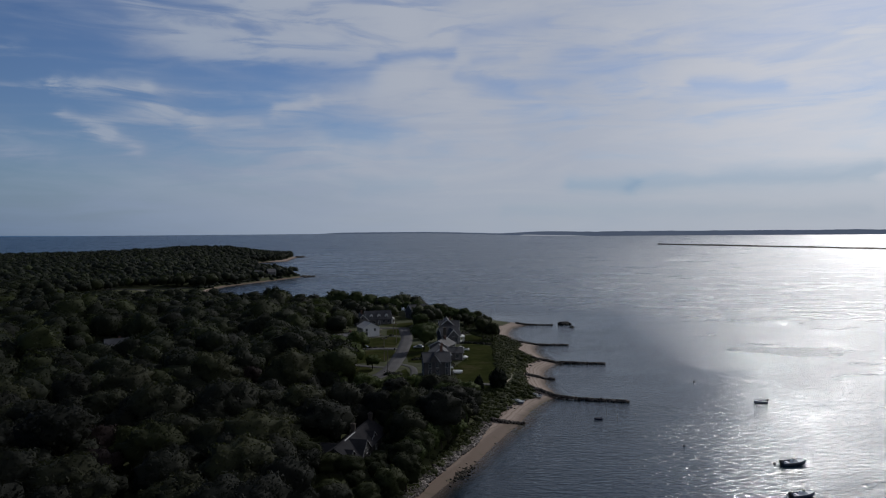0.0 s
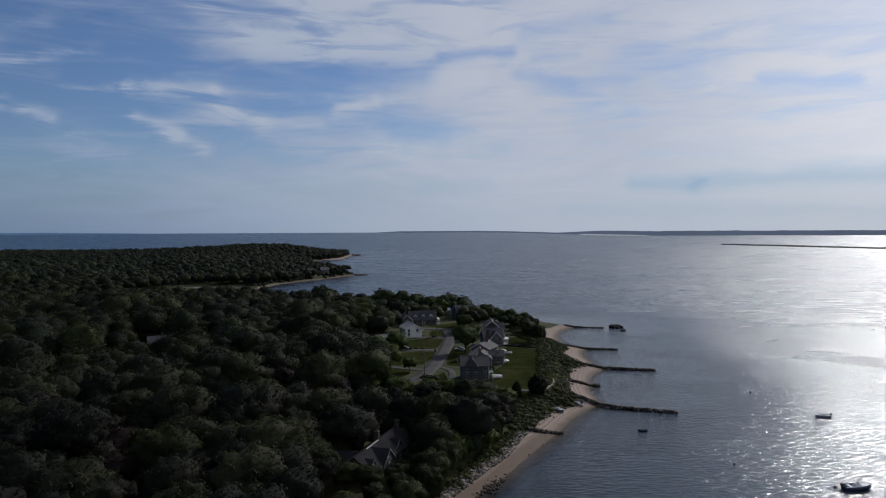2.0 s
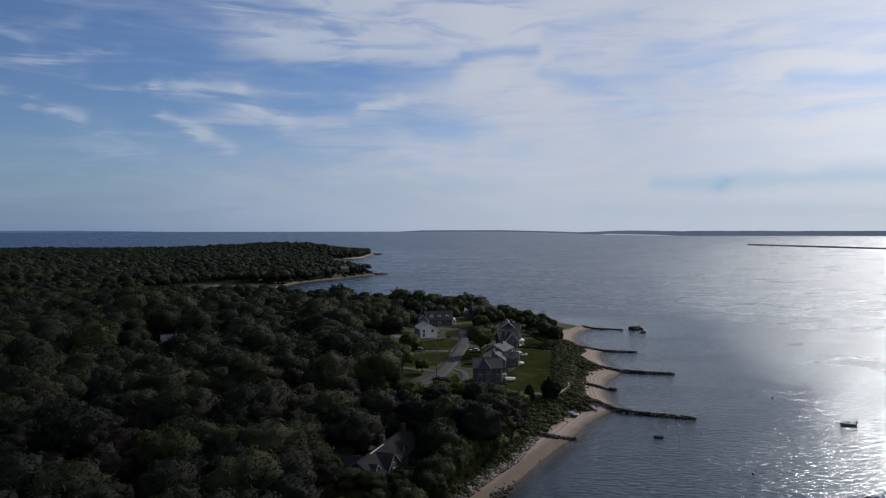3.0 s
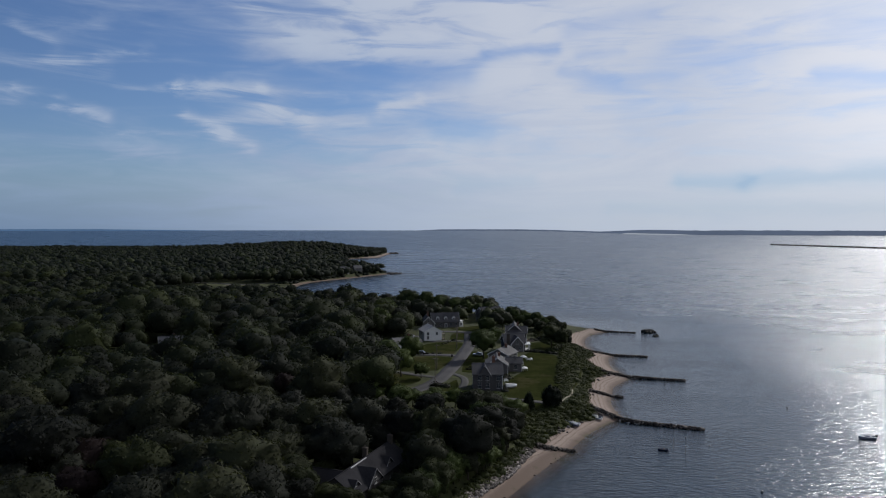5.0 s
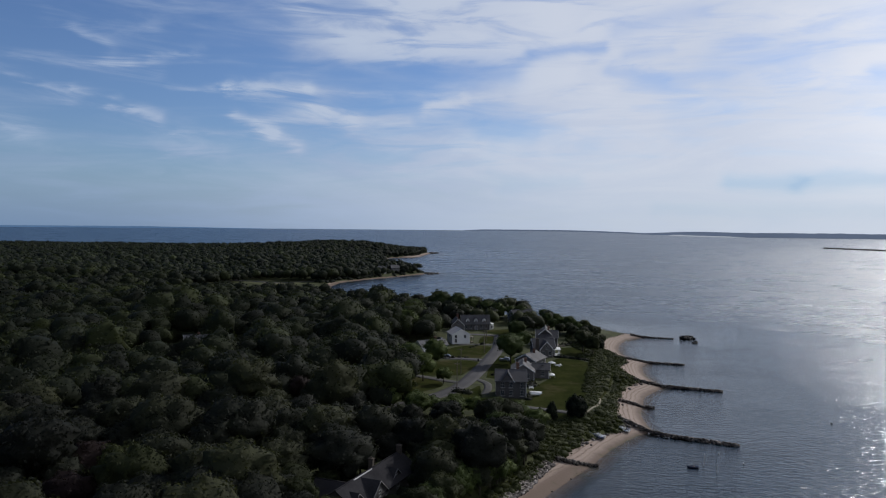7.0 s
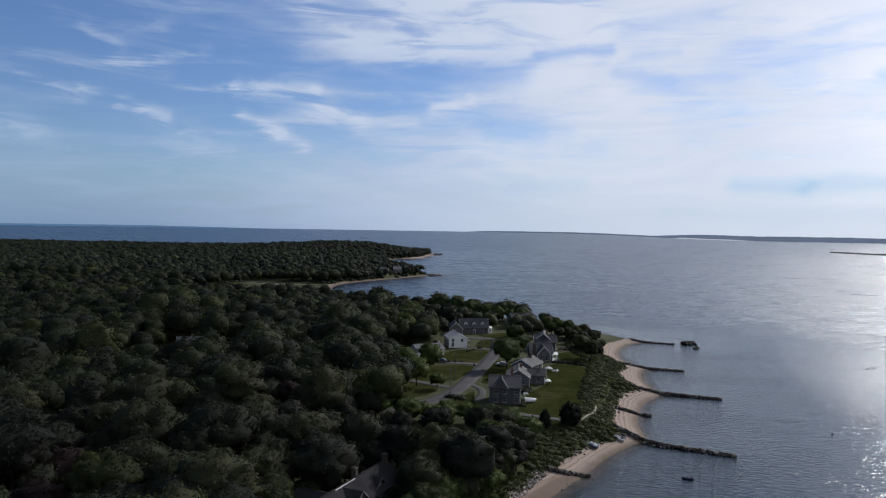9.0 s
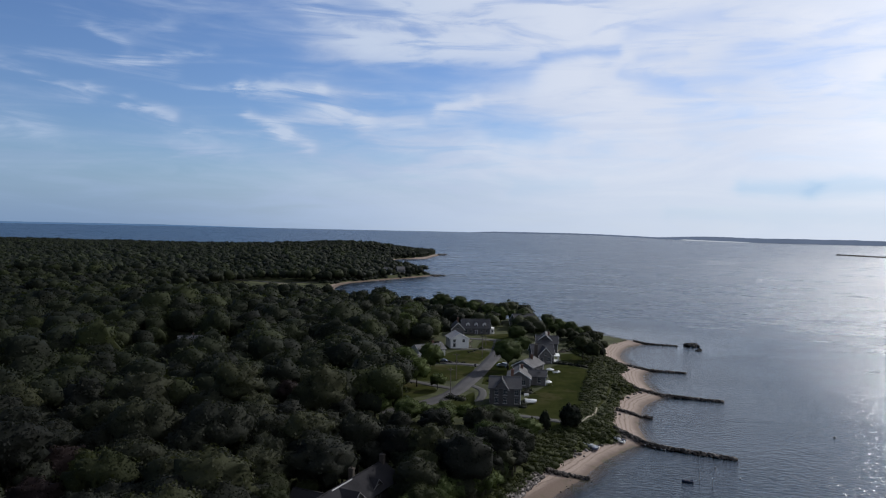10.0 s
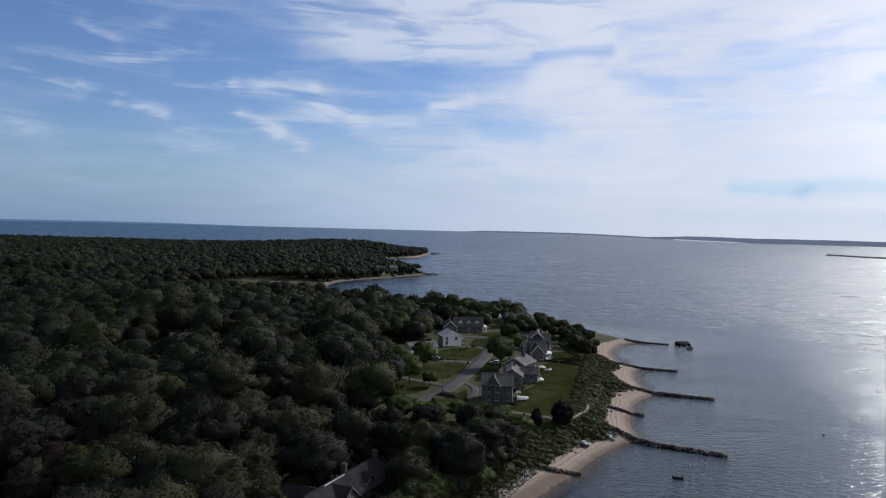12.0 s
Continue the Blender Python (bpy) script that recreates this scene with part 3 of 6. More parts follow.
def build_sea():
    xs = spread([-4900.0, (-1000, 300), (-340, 30), (-100, 8), (15, 5), (100, 1.8), (180, 8), (700, 40), (4930, 300)])
    ys = spread([-4880.0, (-600, 600), (80, 60), (130, 6), (470, 2.2), (680, 10), (920, 6), (1700, 20), (2300, 60), (4920, 120)])
    gx, gy = np.meshgrid(xs, ys)
    r, a = np.hypot(gx - 15, gy - 20).ravel(), np.arctan2(gx - 15, gy - 20).ravel()
    z = far_level(a) * smoothstep(2300, 5400, np.minimum(r, 4900)) / smoothstep(2300, 5400, np.array(4900.0))
    w = len(xs)
    k = (np.arange(len(ys) - 1)[:, None] * w + np.arange(w - 1)[None]).ravel()
    faces = np.stack([k, k + 1, k + w + 1, k + w], 1)
    shore = inside_by(COAST, gx, gy)
    dry = (shore > 25)[faces].all(1)
    me = array_mesh("sea", np.stack([gx.ravel(), gy.ravel(), z], 1), faces[~dry], MAT["water"], [("shore", shore)], True)
    tagged(new("sea", me), "grey-blue rippled bay water glittering towards the sun", "sea", kind="structure")


def far_coast(name, az0, az1, top, mat, label, radius=4840.0, depth=40.0, seed=0.0, lift=0.0):
    """A low strip of land on the horizon."""
    n, geo = 160, Geo()
    rings = []
    for k in range(n + 1):
        f = k / n
        a = radians(az0 + (az1 - az0) * f)
        ends = min(1.0, f * 12, (1 - f) * 4)
        h = top * ends * (0.9 + 0.10 * noise.noise((f * 22.0 + seed, seed, 0)) + 0.08 * noise.noise((f * 90.0, seed, 3)))
        base = float(far_level(np.array(a))) + lift
        rings.append([(15 + r * math.sin(a), 20 + r * math.cos(a), base + z) for r, z in ((radius, -8), (radius + 4, max(h, 0.3)), (radius + depth, max(h, 0.3)), (radius + depth, -8))])
    geo.loft(rings)
    tagged(new(name, geo.mesh(name, mat)), label, "distant shore", kind="structure")


build_ground()
build_sea()
far_coast("backdrop_east", 4.0, 60.0, 32.0, MAT["far_land"], "low wooded shore across the bay in painted blue-grey haze", seed=2.0)
far_coast("backdrop_middle", -9.0, 12.0, 9.0, MAT["far_land"], "thin line of land on the horizon in painted haze", radius=4860.0, seed=5.0)
far_coast("backdrop_west", -60.0, -24.0, 12.0, MAT["far_hills"], "faint hills beyond the open bay in painted blue haze", radius=4860.0, seed=9.0, depth=25.0)
far_coast("backdrop_sandbar", 7.0, 12.5, 6.0, MAT["far_sand"], "sand spit before the distant shore, paled by painted haze", radius=4700.0, depth=20.0, seed=7.0)


# ---- roads, lawns and paths ----
def strip(name, points, width, mat, label, category, lift=0.05, parent=None, wide_end=None):
    """A paved or trodden band along a line, following the ground."""
    line = curve_through(points, 8)
    left, right = [], []
    for k, p in enumerate(line):
        d = line[min(k + 1, len(line) - 1)] - line[max(k - 1, 0)]
        d = d / (np.hypot(*d) + 1e-9)
        w = width + ((wide_end or width) - width) * k / (len(line) - 1)
        w *= 1 + 0.05 * noise.noise((k * 0.7, width, 0))
        left.append((p[0] - d[1] * w / 2, p[1] + d[0] * w / 2))
        right.append((p[0] + d[1] * w / 2, p[1] - d[0] * w / 2))
    geo, top, n = Geo(), [], len(line)
    pts = [((1 - f) * l[0] + f * r[0], (1 - f) * l[1] + f * r[1]) for l, r in zip(left, right) for f in (0, 0.33, 0.67, 1)]
    hs = height([p[0] for p in pts], [p[1] for p in pts])
    up = [(p[0], p[1], h + lift) for p, h in zip(pts, hs)]
    down = [(p[0], p[1], h - 0.2) for p, h in zip(pts, hs)]
    m = len(up)
    faces = [(4 * k + c, 4 * k + c + 1, 4 * k + c + 5, 4 * k + c + 4) for k in range(n - 1) for c in range(3)]
    faces += [(4 * k, 4 * k + 4, m + 4 * k + 4, m + 4 * k) for k in range(n - 1)] + [(4 * k + 3, 4 * k + 7, m + 4 * k + 7, m + 4 * k + 3) for k in range(n - 1)]
    geo.put(up + down, faces)
    return tagged(new(name, geo.mesh(name, mat, True)), label, category, kind="structure")


def lawn(name, outline, label, lift=0.03):
    """A mown area with a soft uneven edge."""
    pts = curve_through(outline + [outline[0]], 7)[:-1]
    c = np.mean(pts, axis=0)
    geo, n, rings = Geo(), len(pts), 5
    verts = []
    for r in range(1, rings + 1):
        for k, p in enumerate(pts):
            f = r / rings
            q = c + (p - c) * f * (1 + 0.02 * noise.noise((k * 0.6, r, 1.0)))
            verts.append(q)
    hs = height([q[0] for q in verts] + [c[0]], [q[1] for q in verts] + [c[1]])
    geo.put([(q[0], q[1], h + lift) for q, h in zip(verts + [c], hs)],
            [(r * n + k, r * n + (k + 1) % n, (r + 1) * n + (k + 1) % n, (r + 1) * n + k) for r in range(rings - 1) for k in range(n)]
            + [(rings * n, k, (k + 1) % n) for k in range(n)])
    return tagged(new(name, geo.mesh(name, MAT["grass"], True)), label, "lawn", kind="structure")


lawn("lawn_sea_side", [(10.5, 246), (24, 243), (29, 262), (32, 290), (31, 316), (20, 325), (15.5, 310), (17.5, 290), (12, 268)], "broad mown lawn sloping to the scrub above the beach")
lawn("lawn_south", [(9, 236), (22, 232.5), (25, 237), (11, 240.5)], "narrow mown verge beside the gravel track")
lawn("lawn_road_side", [(-12, 318), (-11, 345), (-22, 346), (-28, 335), (-25, 320)], "mown front lawn between driveway and street")
lawn("lawn_west", [(-14, 283), (-12, 309), (-26, 309), (-31, 300), (-28, 281)], "rough front lawn beside the street")
lawn("lawn_street_east", [(-5, 281), (4, 281), (4, 300), (7, 318), (-5, 324), (-6, 300)], "shaded lawn with a large tree beside the street")
lawn("lawn_north", [(-14, 384), (-8, 384), (-6, 402), (-14, 398), (-22, 390)], "mown lawn before the dormered house")
lawn("lawn_corner", [(-18, 355), (-11, 356), (-10, 373), (-18, 374)], "grass patch at the bend of the street")
lawn("lawn_garden", [(20, 334), (32, 328), (36, 342), (26, 352), (19, 348)], "green garden behind a low hedge")
lawn("lawn_south_west", [(-37, 239), (-26, 250), (-17.5, 266), (-26, 276), (-38, 270), (-42, 252)], "rough grass under the trees beside the street")
lawn("lawn_house_front", [(-17, 238), (-9, 258), (-5.5, 268), (-4.6, 256), (0, 248.5), (8, 248), (9, 237)], "rough grass before the shingled house")
lawn("lawn_yard", [(22, 365), (34, 372), (32, 400), (22, 396)], "sheltered green yard among dark trees")
lawn("lawn_hollow", [(-33, 312), (-28, 330), (-48, 345), (-58, 335), (-45, 316)], "grass clearing behind a small white house")
road = strip("road", [(-27, 234), (-18.8, 247), (-12.2, 264), (-9.8, 285), (-8.2, 312), (-7.6, 342), (-9, 362), (-10.5, 378)], 5.6, MAT["asphalt"], "grey asphalt village street, cracked and unmarked", "road", 0.07)
strip("driveway", [(-9.2, 378), (-18, 379.5), (-30, 380)], 4.2, MAT["asphalt"], "pale asphalt drive to the dormered house", "driveway", 0.06)
strip("driveway", [(-9.5, 351), (-18, 350.5), (-26, 347.5)], 2.6, MAT["gravel"], "gravel drive before the white house", "driveway", 0.06)
strip("driveway", [(-10.5, 313.5), (-18, 314.5), (-29, 314)], 4.2, MAT["asphalt"], "asphalt drive with a parked car", "driveway", 0.06)
strip("driveway", [(-12.5, 271), (-19, 273.5), (-28, 278), (-36, 281)], 3.4, MAT["gravel"], "pale gravel drive under the trees", "driveway", 0.06)
strip("driveway", [(-9.0, 279), (-4.0, 272.5), (-2.4, 265), (-2.4, 256)], 2.6, MAT["gravel"], "curved gravel drive beside the shingled house", "driveway", 0.06)
strip("track", [(-4, 243.2), (6, 243.2), (15.4, 242.0), (25, 239.0)], 2.8, MAT["gravel"], "grey gravel track along the lawn's foot", "track", 0.06)
FOOTPATH = [(26.5, 239.6), (28.5, 241.0), (31.0, 249.5), (32.6, 257.0), (33.2, 264.0)]
strip("footpath", FOOTPATH, 0.5, MAT["dirt"], "trodden sandy footpath through the scrub", "footpath", 0.05)
BANK_PATH = [(33.2, 264.0), (35.6, 277.0), (38.6, 300.0), (38.0, 320.0), (36.8, 338.0)]
strip("footpath", BANK_PATH, 0.7, MAT["grass"], "grassy trodden path along the top of the bank", "footpath", 0.05)


# ---- houses ----
def window_mesh(w, h):
    frame_geo = Geo()
    t = 0.05
    for x0, x1, z0, z1 in ((-w / 2 - t, w / 2 + t, h, h + t * 1.2), (-w / 2 - t, w / 2 + t, -t, 0), (-w / 2 - t, -w / 2, 0, h), (w / 2, w / 2 + t, 0, h),
                           (-0.015, 0.015, 0, h), (-w / 2, w / 2, h / 2 - 0.025, h / 2 + 0.025)):
        frame_geo.box(x0, x1, -0.07, 0.02, z0, z1)
    return frame_geo.mesh("window", MAT["trim"]), Geo().box(-w / 2, w / 2, -0.02, 0.015, 0, h).mesh("pane", MAT["glass"]), Geo().box(-w / 2 - 0.25, w / 2 + 0.25, -0.16, 0.0, -0.24, -0.17).mesh("sill", MAT["trim"])


WINDOWS = {size: window_mesh(*size) for size in ((1.0, 1.5), (1.0, 1.2), (0.8, 1.0), (1.9, 1.5))}


def add_window(parent, m, size=(1.0, 1.5)):
    frame_mesh, pane, sill = WINDOWS[size]
    w = part("window", frame_mesh, None, parent)
    w.matrix_basis = m
    part("pane", pane, None, w)
    part("sill", sill, None, w)


def gable_roof(geo, w, d, eave, rise, over=0.45, thick=0.22):
    """Two slabs, the ridge along x."""
    slope = rise / (d / 2)
    for s in (-1, 1):
        y, z = s * (d / 2 + over), eave - slope * over
        geo.prism([(-w / 2 - over, y, z), (-w / 2 - over, y, z + thick), (-w / 2 - over, 0, eave + rise + thick), (-w / 2 - over, 0, eave + rise)], (w + 2 * over, 0, 0))
    return geo.box(-w / 2 - over, w / 2 + over, -0.14, 0.14, eave + rise + thick - 0.1, eave + rise + thick + 0.06)


def add_block(parent, m, w, d, eave, rise, wall, roof, trim=True):
    """Walls with gable ends, roof, bargeboards and corner boards; the ridge runs along x."""
    geo = Geo().prism([(-w / 2, -d / 2, -1.5), (-w / 2, d / 2, -1.5), (-w / 2, d / 2, eave), (-w / 2, 0, eave + rise), (-w / 2, -d / 2, eave)], (w, 0, 0))
    body = part("wall", geo, MAT[wall], parent)
    body.matrix_basis = m
    r = part("roof", gable_roof(Geo(), w, d, eave, rise), MAT[roof], parent)
    r.matrix_basis = m
    if trim:
        slope, o = rise / (d / 2), 0.47
        for x in (-w / 2 - o - 0.03, w / 2 + o - 0.02):
            y, z = d / 2 + o, eave - slope * o
            geo = Geo().prism([(x, -y, z - 0.12), (x, -y, z + 0.2), (x, 0, eave + rise + 0.2), (x, y, z + 0.2), (x, y, z - 0.12), (x, 0, eave + rise - 0.12)], (0.05, 0, 0))
            part("bargeboard", geo, MAT["white"], parent, "white bargeboard").matrix_basis = m
        for x in (-w / 2 - 0.03, w / 2 - 0.12):
            for y in (-d / 2 - 0.03, d / 2 - 0.12):
                part("corner_board", Geo().box(x, x + 0.15, y, y + 0.15, 0, eave - 0.05), MAT["white"], parent, "white corner board").matrix_basis = m
    return body


def add_chimney(parent, x, y, z0, z1, size=0.9, mat="brick"):
    s = size / 2
    geo = Geo().box(x - s, x + s, y - s * 0.75, y + s * 0.75, z0, z1 - 0.25).box(x - s - 0.08, x + s + 0.08, y - s * 0.75 - 0.08, y + s * 0.75 + 0.08, z1 - 0.25, z1)
    chimney = part("chimney", geo, MAT[mat], parent)
    part("flue", Geo().tube([(x, y, z1 - 0.05), (x, y, z1 + 0.35)], [0.16, 0.14], 8), MAT["rock"], chimney)


def add_dormer(parent, m, w, h, depth, wall, roof):
    """A gabled dormer that looks along its own -y."""
    geo = Geo().prism([(-w / 2, 0, -0.6), (w / 2, 0, -0.6), (w / 2, 0, h), (0, 0, h + w * 0.42), (-w / 2, 0, h)], (0, depth, 0))
    dormer = part("dormer", geo, MAT[wall], parent)
    dormer.matrix_basis = m
    roof_geo = Geo()
    for s in (-1, 1):
        roof_geo.prism([(s * (w / 2 + 0.22), -0.25, h - 0.18), (s * (w / 2 + 0.22), -0.25, h - 0.02), (0, -0.25, h + w * 0.42 + 0.16), (0, -0.25, h + w * 0.42)], (0, depth + 0.25, 0))
    part("dormer_roof", roof_geo, MAT[roof], dormer)
    trim = Geo()
    for s in (-1, 1):
        trim.prism([(s * (w / 2 + 0.24), -0.3, h - 0.18), (s * (w / 2 + 0.24), -0.3, h - 0.08), (0, -0.3, h + w * 0.42 + 0.10), (0, -0.3, h + w * 0.42)], (0, 0.06, 0))
    part("trim", trim, MAT["roof_pale"], dormer, "pale gable trim")
    add_window(dormer, pose(0, 0, 0.05), (0.8, 1.0))


def add_door(parent, m, mat="door"):
    door = part("door", Geo().box(-0.5, 0.5, -0.06, 0.02, 0, 2.05), MAT[mat], parent)
    door.matrix_basis = m
    part("door_frame", Geo().box(-0.65, -0.5, -0.09, 0.02, 0, 2.2).box(0.5, 0.65, -0.09, 0.02, 0, 2.2).box(-0.5, 0.5, -0.09, 0.02, 2.05, 2.2), MAT["white"], door)
    part("step", Geo().box(-0.9, 0.9, -1.1, -0.02, -0.5, -0.02), MAT["gravel"], door)


def faces_of(w, d):
    """Poses on the four walls of a block: front, right, back, left."""
    return {"front": lambda u, z: pose(u, -d / 2, z), "right": lambda u, z: pose(w / 2, u, z, 0, 0, 90),
            "back": lambda u, z: pose(-u, d / 2, z, 0, 0, 180), "left": lambda u, z: pose(-w / 2, -u, z, 0, 0, -90)}


def house(x, y, turn, label, name="house"):
    return thing(name, pose(x, y, ground_z(x, y), 0, 0, turn), label, "house")


def windows_on(parent, w, d, base, layout):
    f = faces_of(w, d)
    for side, u, z, *size in layout:
        add_window(parent, base @ f[side](u, z), size[0] if size else (1.0, 1.5))


HERE = Matrix.Identity(4)

# tall shingled house with a steep cross gable
h = house(5.6, 257.5, 6, "dark grey shingled two-storey house with white window trim")
add_block(h, HERE, 9.2, 9.0, 5.3, 2.5, "slate", "roof_dark", False)
cross = Geo().prism([(-2.9, -4.62, 5.1), (0.9, -4.62, 5.1), (-1.0, -4.62, 7.9)], (0, 4.6, 0))
gable = part("cross_gable", cross, MAT["slate"], h)
rg = Geo()
for s in (-1, 1):
    rg.prism([(-1.0 + s * 2.2, -5.0, 4.85), (-1.0 + s * 2.2, -5.0, 5.05), (-1.0, -5.0, 8.25), (-1.0, -5.0, 8.02)], (0, 5.0, 0))
part("gable_roof", rg, MAT["roof_dark"], gable)
part("gable_trim", Geo().prism([(-1.0, -5.06, 7.9), (-1.0, -5.06, 8.1), (1.2, -5.06, 5.02), (1.2, -5.06, 4.8)], (0, 0.06, 0)), MAT["white"], gable, "white raking trim")
windows_on(h, 9.2, 9.0, HERE, [("front", u, z) for u in (-2.6, 0.0, 3.4) for z in (0.9, 3.4)] + [("right", u, z) for u in (-2.6, 1.0) for z in (0.9, 3.3)])
windows_on(h, 9.2, 9.0, HERE, [("left", u, z) for u in (-2, 2) for z in (0.9, 3.3)])
add_chimney(h, 2.1, 1.4, 6.5, 10.0, 0.9)
part("corner_post", Geo().box(4.5, 4.68, -4.6, -4.4, 0, 5.0), MAT["white"], h, "white corner board")

# low gabled cottage with a side wing
h = house(8.6, 284.5, 4, "low grey shingled cottage with pale roof and side wing")
add_block(h, pose(-1.2, 0, 0, 0, 0, 90), 10.5, 7.6, 3.2, 2.4, "shingle", "roof")
add_block(h, pose(5.0, 2.6, 0), 5.6, 6.0, 3.0, 1.6, "shingle", "roof_dark")
windows_on(h, 7.6, 10.5, pose(-1.2, 0, 0), [("front", -1.6, 1.0), ("front", 1.6, 1.0)])
windows_on(h, 5.6, 6.0, pose(5.0, 2.6, 0), [("right", -1.4, 0.9, (1.9, 1.5)), ("front", 0.6, 1.0)])
add_chimney(h, -0.4, 1.5, 4.6, 6.6)
part("skylight", Geo().box(5.0, 5.9, 0.7, 1.3, 4.25, 4.4), MAT["glass"], h)

# cottage behind, ridge across
h = house(8.8, 306.0, 8, "grey shingled cottage with brown-grey roof and brick chimney")
add_block(h, pose(0, 0, 0, 0, 0, 62), 10.0, 8.0, 3.0, 2.1, "shingle", "roof")
windows_on(h, 8.0, 10.0, pose(0, 0, 0, 0, 0, -28), [("front", -2, 1.0), ("front", 2, 1.0), ("right", -3, 1.0), ("right", 2.6, 1.0, (1.9, 1.5))])
add_chimney(h, 1.2, 1.0, 4.2, 6.4)

# house with an outside chimney and a white porch
h = house(12.0, 331.5, 6, "dark shingled house with tall chimney and white porch")
add_block(h, pose(0, 0, 0, 0, 0, 8), 8.6, 8.6, 3.6, 3.0, "slate", "roof_dark")
add_block(h, pose(0.8, -2.6, 0, 0, 0, 98), 7.6, 5.2, 3.4, 2.9, "shingle", "roof_dark")
windows_on(h, 5.2, 7.6, pose(0.8, -2.6, 0, 0, 0, 8), [("front", -1.3, 1.0), ("front", 1.3, 1.0), ("front", 0, 3.5, (0.8, 1.0))])
windows_on(h, 8.6, 8.6, pose(0, 0, 0, 0, 0, 8), [("front", -3.2, 1.0), ("right", 1.6, 1.0), ("right", 0, 3.8, (1.0, 1.2))])
add_chimney(h, -2.4, -4.9, -1.0, 7.4, 1.3, "rock")
porch = part("porch", Geo().box(4.4, 7.0, -3.6, 2.4, -1.0, 0.3).box(4.4, 7.2, -3.8, 2.6, 2.6, 2.85), MAT["white"], h, "white painted porch")
for k in range(4):
    part("porch_post", Geo().box(6.7, 6.85, -3.4 + k * 1.9, -3.25 + k * 1.9, 0.3, 2.6), MAT["white"], porch)
part("porch_rail", Geo().box(6.74, 6.82, -3.4, 2.4, 1.05, 1.15).box(6.74, 6.82, -3.4, 2.4, 0.45, 0.52), MAT["white"], porch)

# two-storey slate-coloured house
h = house(12.8, 357.5, 2, "slate-grey two-storey house with broad gable roof")
add_block(h, HERE, 9.2, 9.0, 3.8, 2.6, "slate", "roof_dark")
add_block(h, pose(-0.8, 2.6, 0, 0, 0, 90), 10.5, 7.0, 4.4, 2.9, "slate", "roof")
windows_on(h, 9.2, 9.0, HERE, [("front", u, z) for u in (-3.0, 0, 3.0) for z in (0.9,)] + [("right", 1.5, 1.0)])
add_chimney(h, 0.6, 0.4, 5.6, 8.2)
part("deck", Geo().box(4.65, 8.0, -4.0, 1.0, -1.0, 0.25), MAT["timber"], h, "weathered timber deck")

# white house
h = house(-27.0, 355.0, 24, "white clapboard two-storey house with pale grey roof")
add_block(h, pose(0, 0, 0, 0, 0, 90), 9.6, 8.2, 4.2, 2.2, "white", "roof_pale")
windows_on(h, 8.2, 9.6, HERE, [("front", -2.4, 2.7, (1.0, 1.2)), ("front", 1.8, 2.7, (1.0, 1.2)), ("front", -2.4, 0.7), ("left", 0, 2.6, (1.0, 1.2))])
porch = part("entry_porch", Geo().box(4.32, 6.2, -3.2, -0.4, -1.0, 0.4).box(4.32, 6.4, -3.4, -0.2, 2.5, 2.7).box(6.0, 6.15, -3.2, -3.05, 0.4, 2.5).box(6.0, 6.15, -0.6, -0.45, 0.4, 2.5), MAT["timber"], h, "brown timber entry porch")
add_door(h, pose(4.3, -1.8, 0.42, 0, 0, 90))

# large dormered house with a garage wing
h = house(-25.6, 399.0, 16, "grey shingled house with white trim and three roof dormers")
add_block(h, HERE, 14.0, 8.8, 3.1, 3.9, "shingle", "roof_dark")
for u in (-4.2, 0.0, 4.2):
    add_dormer(h, pose(u, -3.5, 3.7), 1.7, 1.5, 3.0, "white", "roof_dark")
add_block(h, pose(-9.6, -2.2, 0, 0, 0, 90), 9.6, 6.4, 2.9, 3.0, "shingle", "roof_dark")
for u in (-1.4, 1.4):
    part("garage_door", Geo().box(-9.6 + u - 1.15, -9.6 + u + 1.15, -7.06, -6.95, 0, 2.2), MAT["door"], h, "dark garage door")
windows_on(h, 6.4, 9.6, pose(-9.6, -2.2, 0), [("front", 0, 3.3, (0.8, 1.0))])
windows_on(h, 14.0, 8.8, HERE, [("front", u, 0.9) for u in (-5.2, -2.6, 2.6, 5.2)])
add_door(h, pose(0, -4.4, 0.0))
bay = part("sun_porch", Geo().loft([[(7.0 + r * math.cos(a), -0.4 + r * math.sin(a), z) for a in (radians(-90 + 30 * i) for i in range(7))] for r, z in ((2.6, 0.0), (2.6, 2.7), (2.8, 2.75), (0.6, 3.6))]), MAT["white"], h, "white rounded sun porch")
for k in range(3):
    add_window(bay, pose(7.0 + 2.62 * math.cos(radians(-60 + 40 * k)), -0.4 + 2.62 * math.sin(radians(-60 + 40 * k)), 0.9, 0, 0, 30 + 40 * k), (0.8, 1.0))
add_chimney(h, -9.0, 0.0, 5.0, 7.8)

# small white house among the trees
h = house(-34.5, 330.0, 38, "small white one-storey house with pale roof")
add_block(h, HERE, 12.0, 7.0, 2.7, 1.8, "white", "roof")
windows_on(h, 12.0, 7.0, HERE, [("front", -3, 0.9), ("front", 1, 0.9), ("right", 0, 0.9)])
add_chimney(h, 2.0, 0.4, 4.0, 5.8)

# white-fronted house half hidden by trees
h = house(-35.5, 298.0, 60, "white-fronted bungalow half hidden by trees")
add_block(h, HERE, 11.0, 7.0, 2.8, 2.2, "white", "roof")
windows_on(h, 11.0, 7.0, HERE, [("front", -3, 0.9), ("front", 3, 0.9), ("right", 0, 0.9)])
add_door(h, pose(0, -3.5, 0))

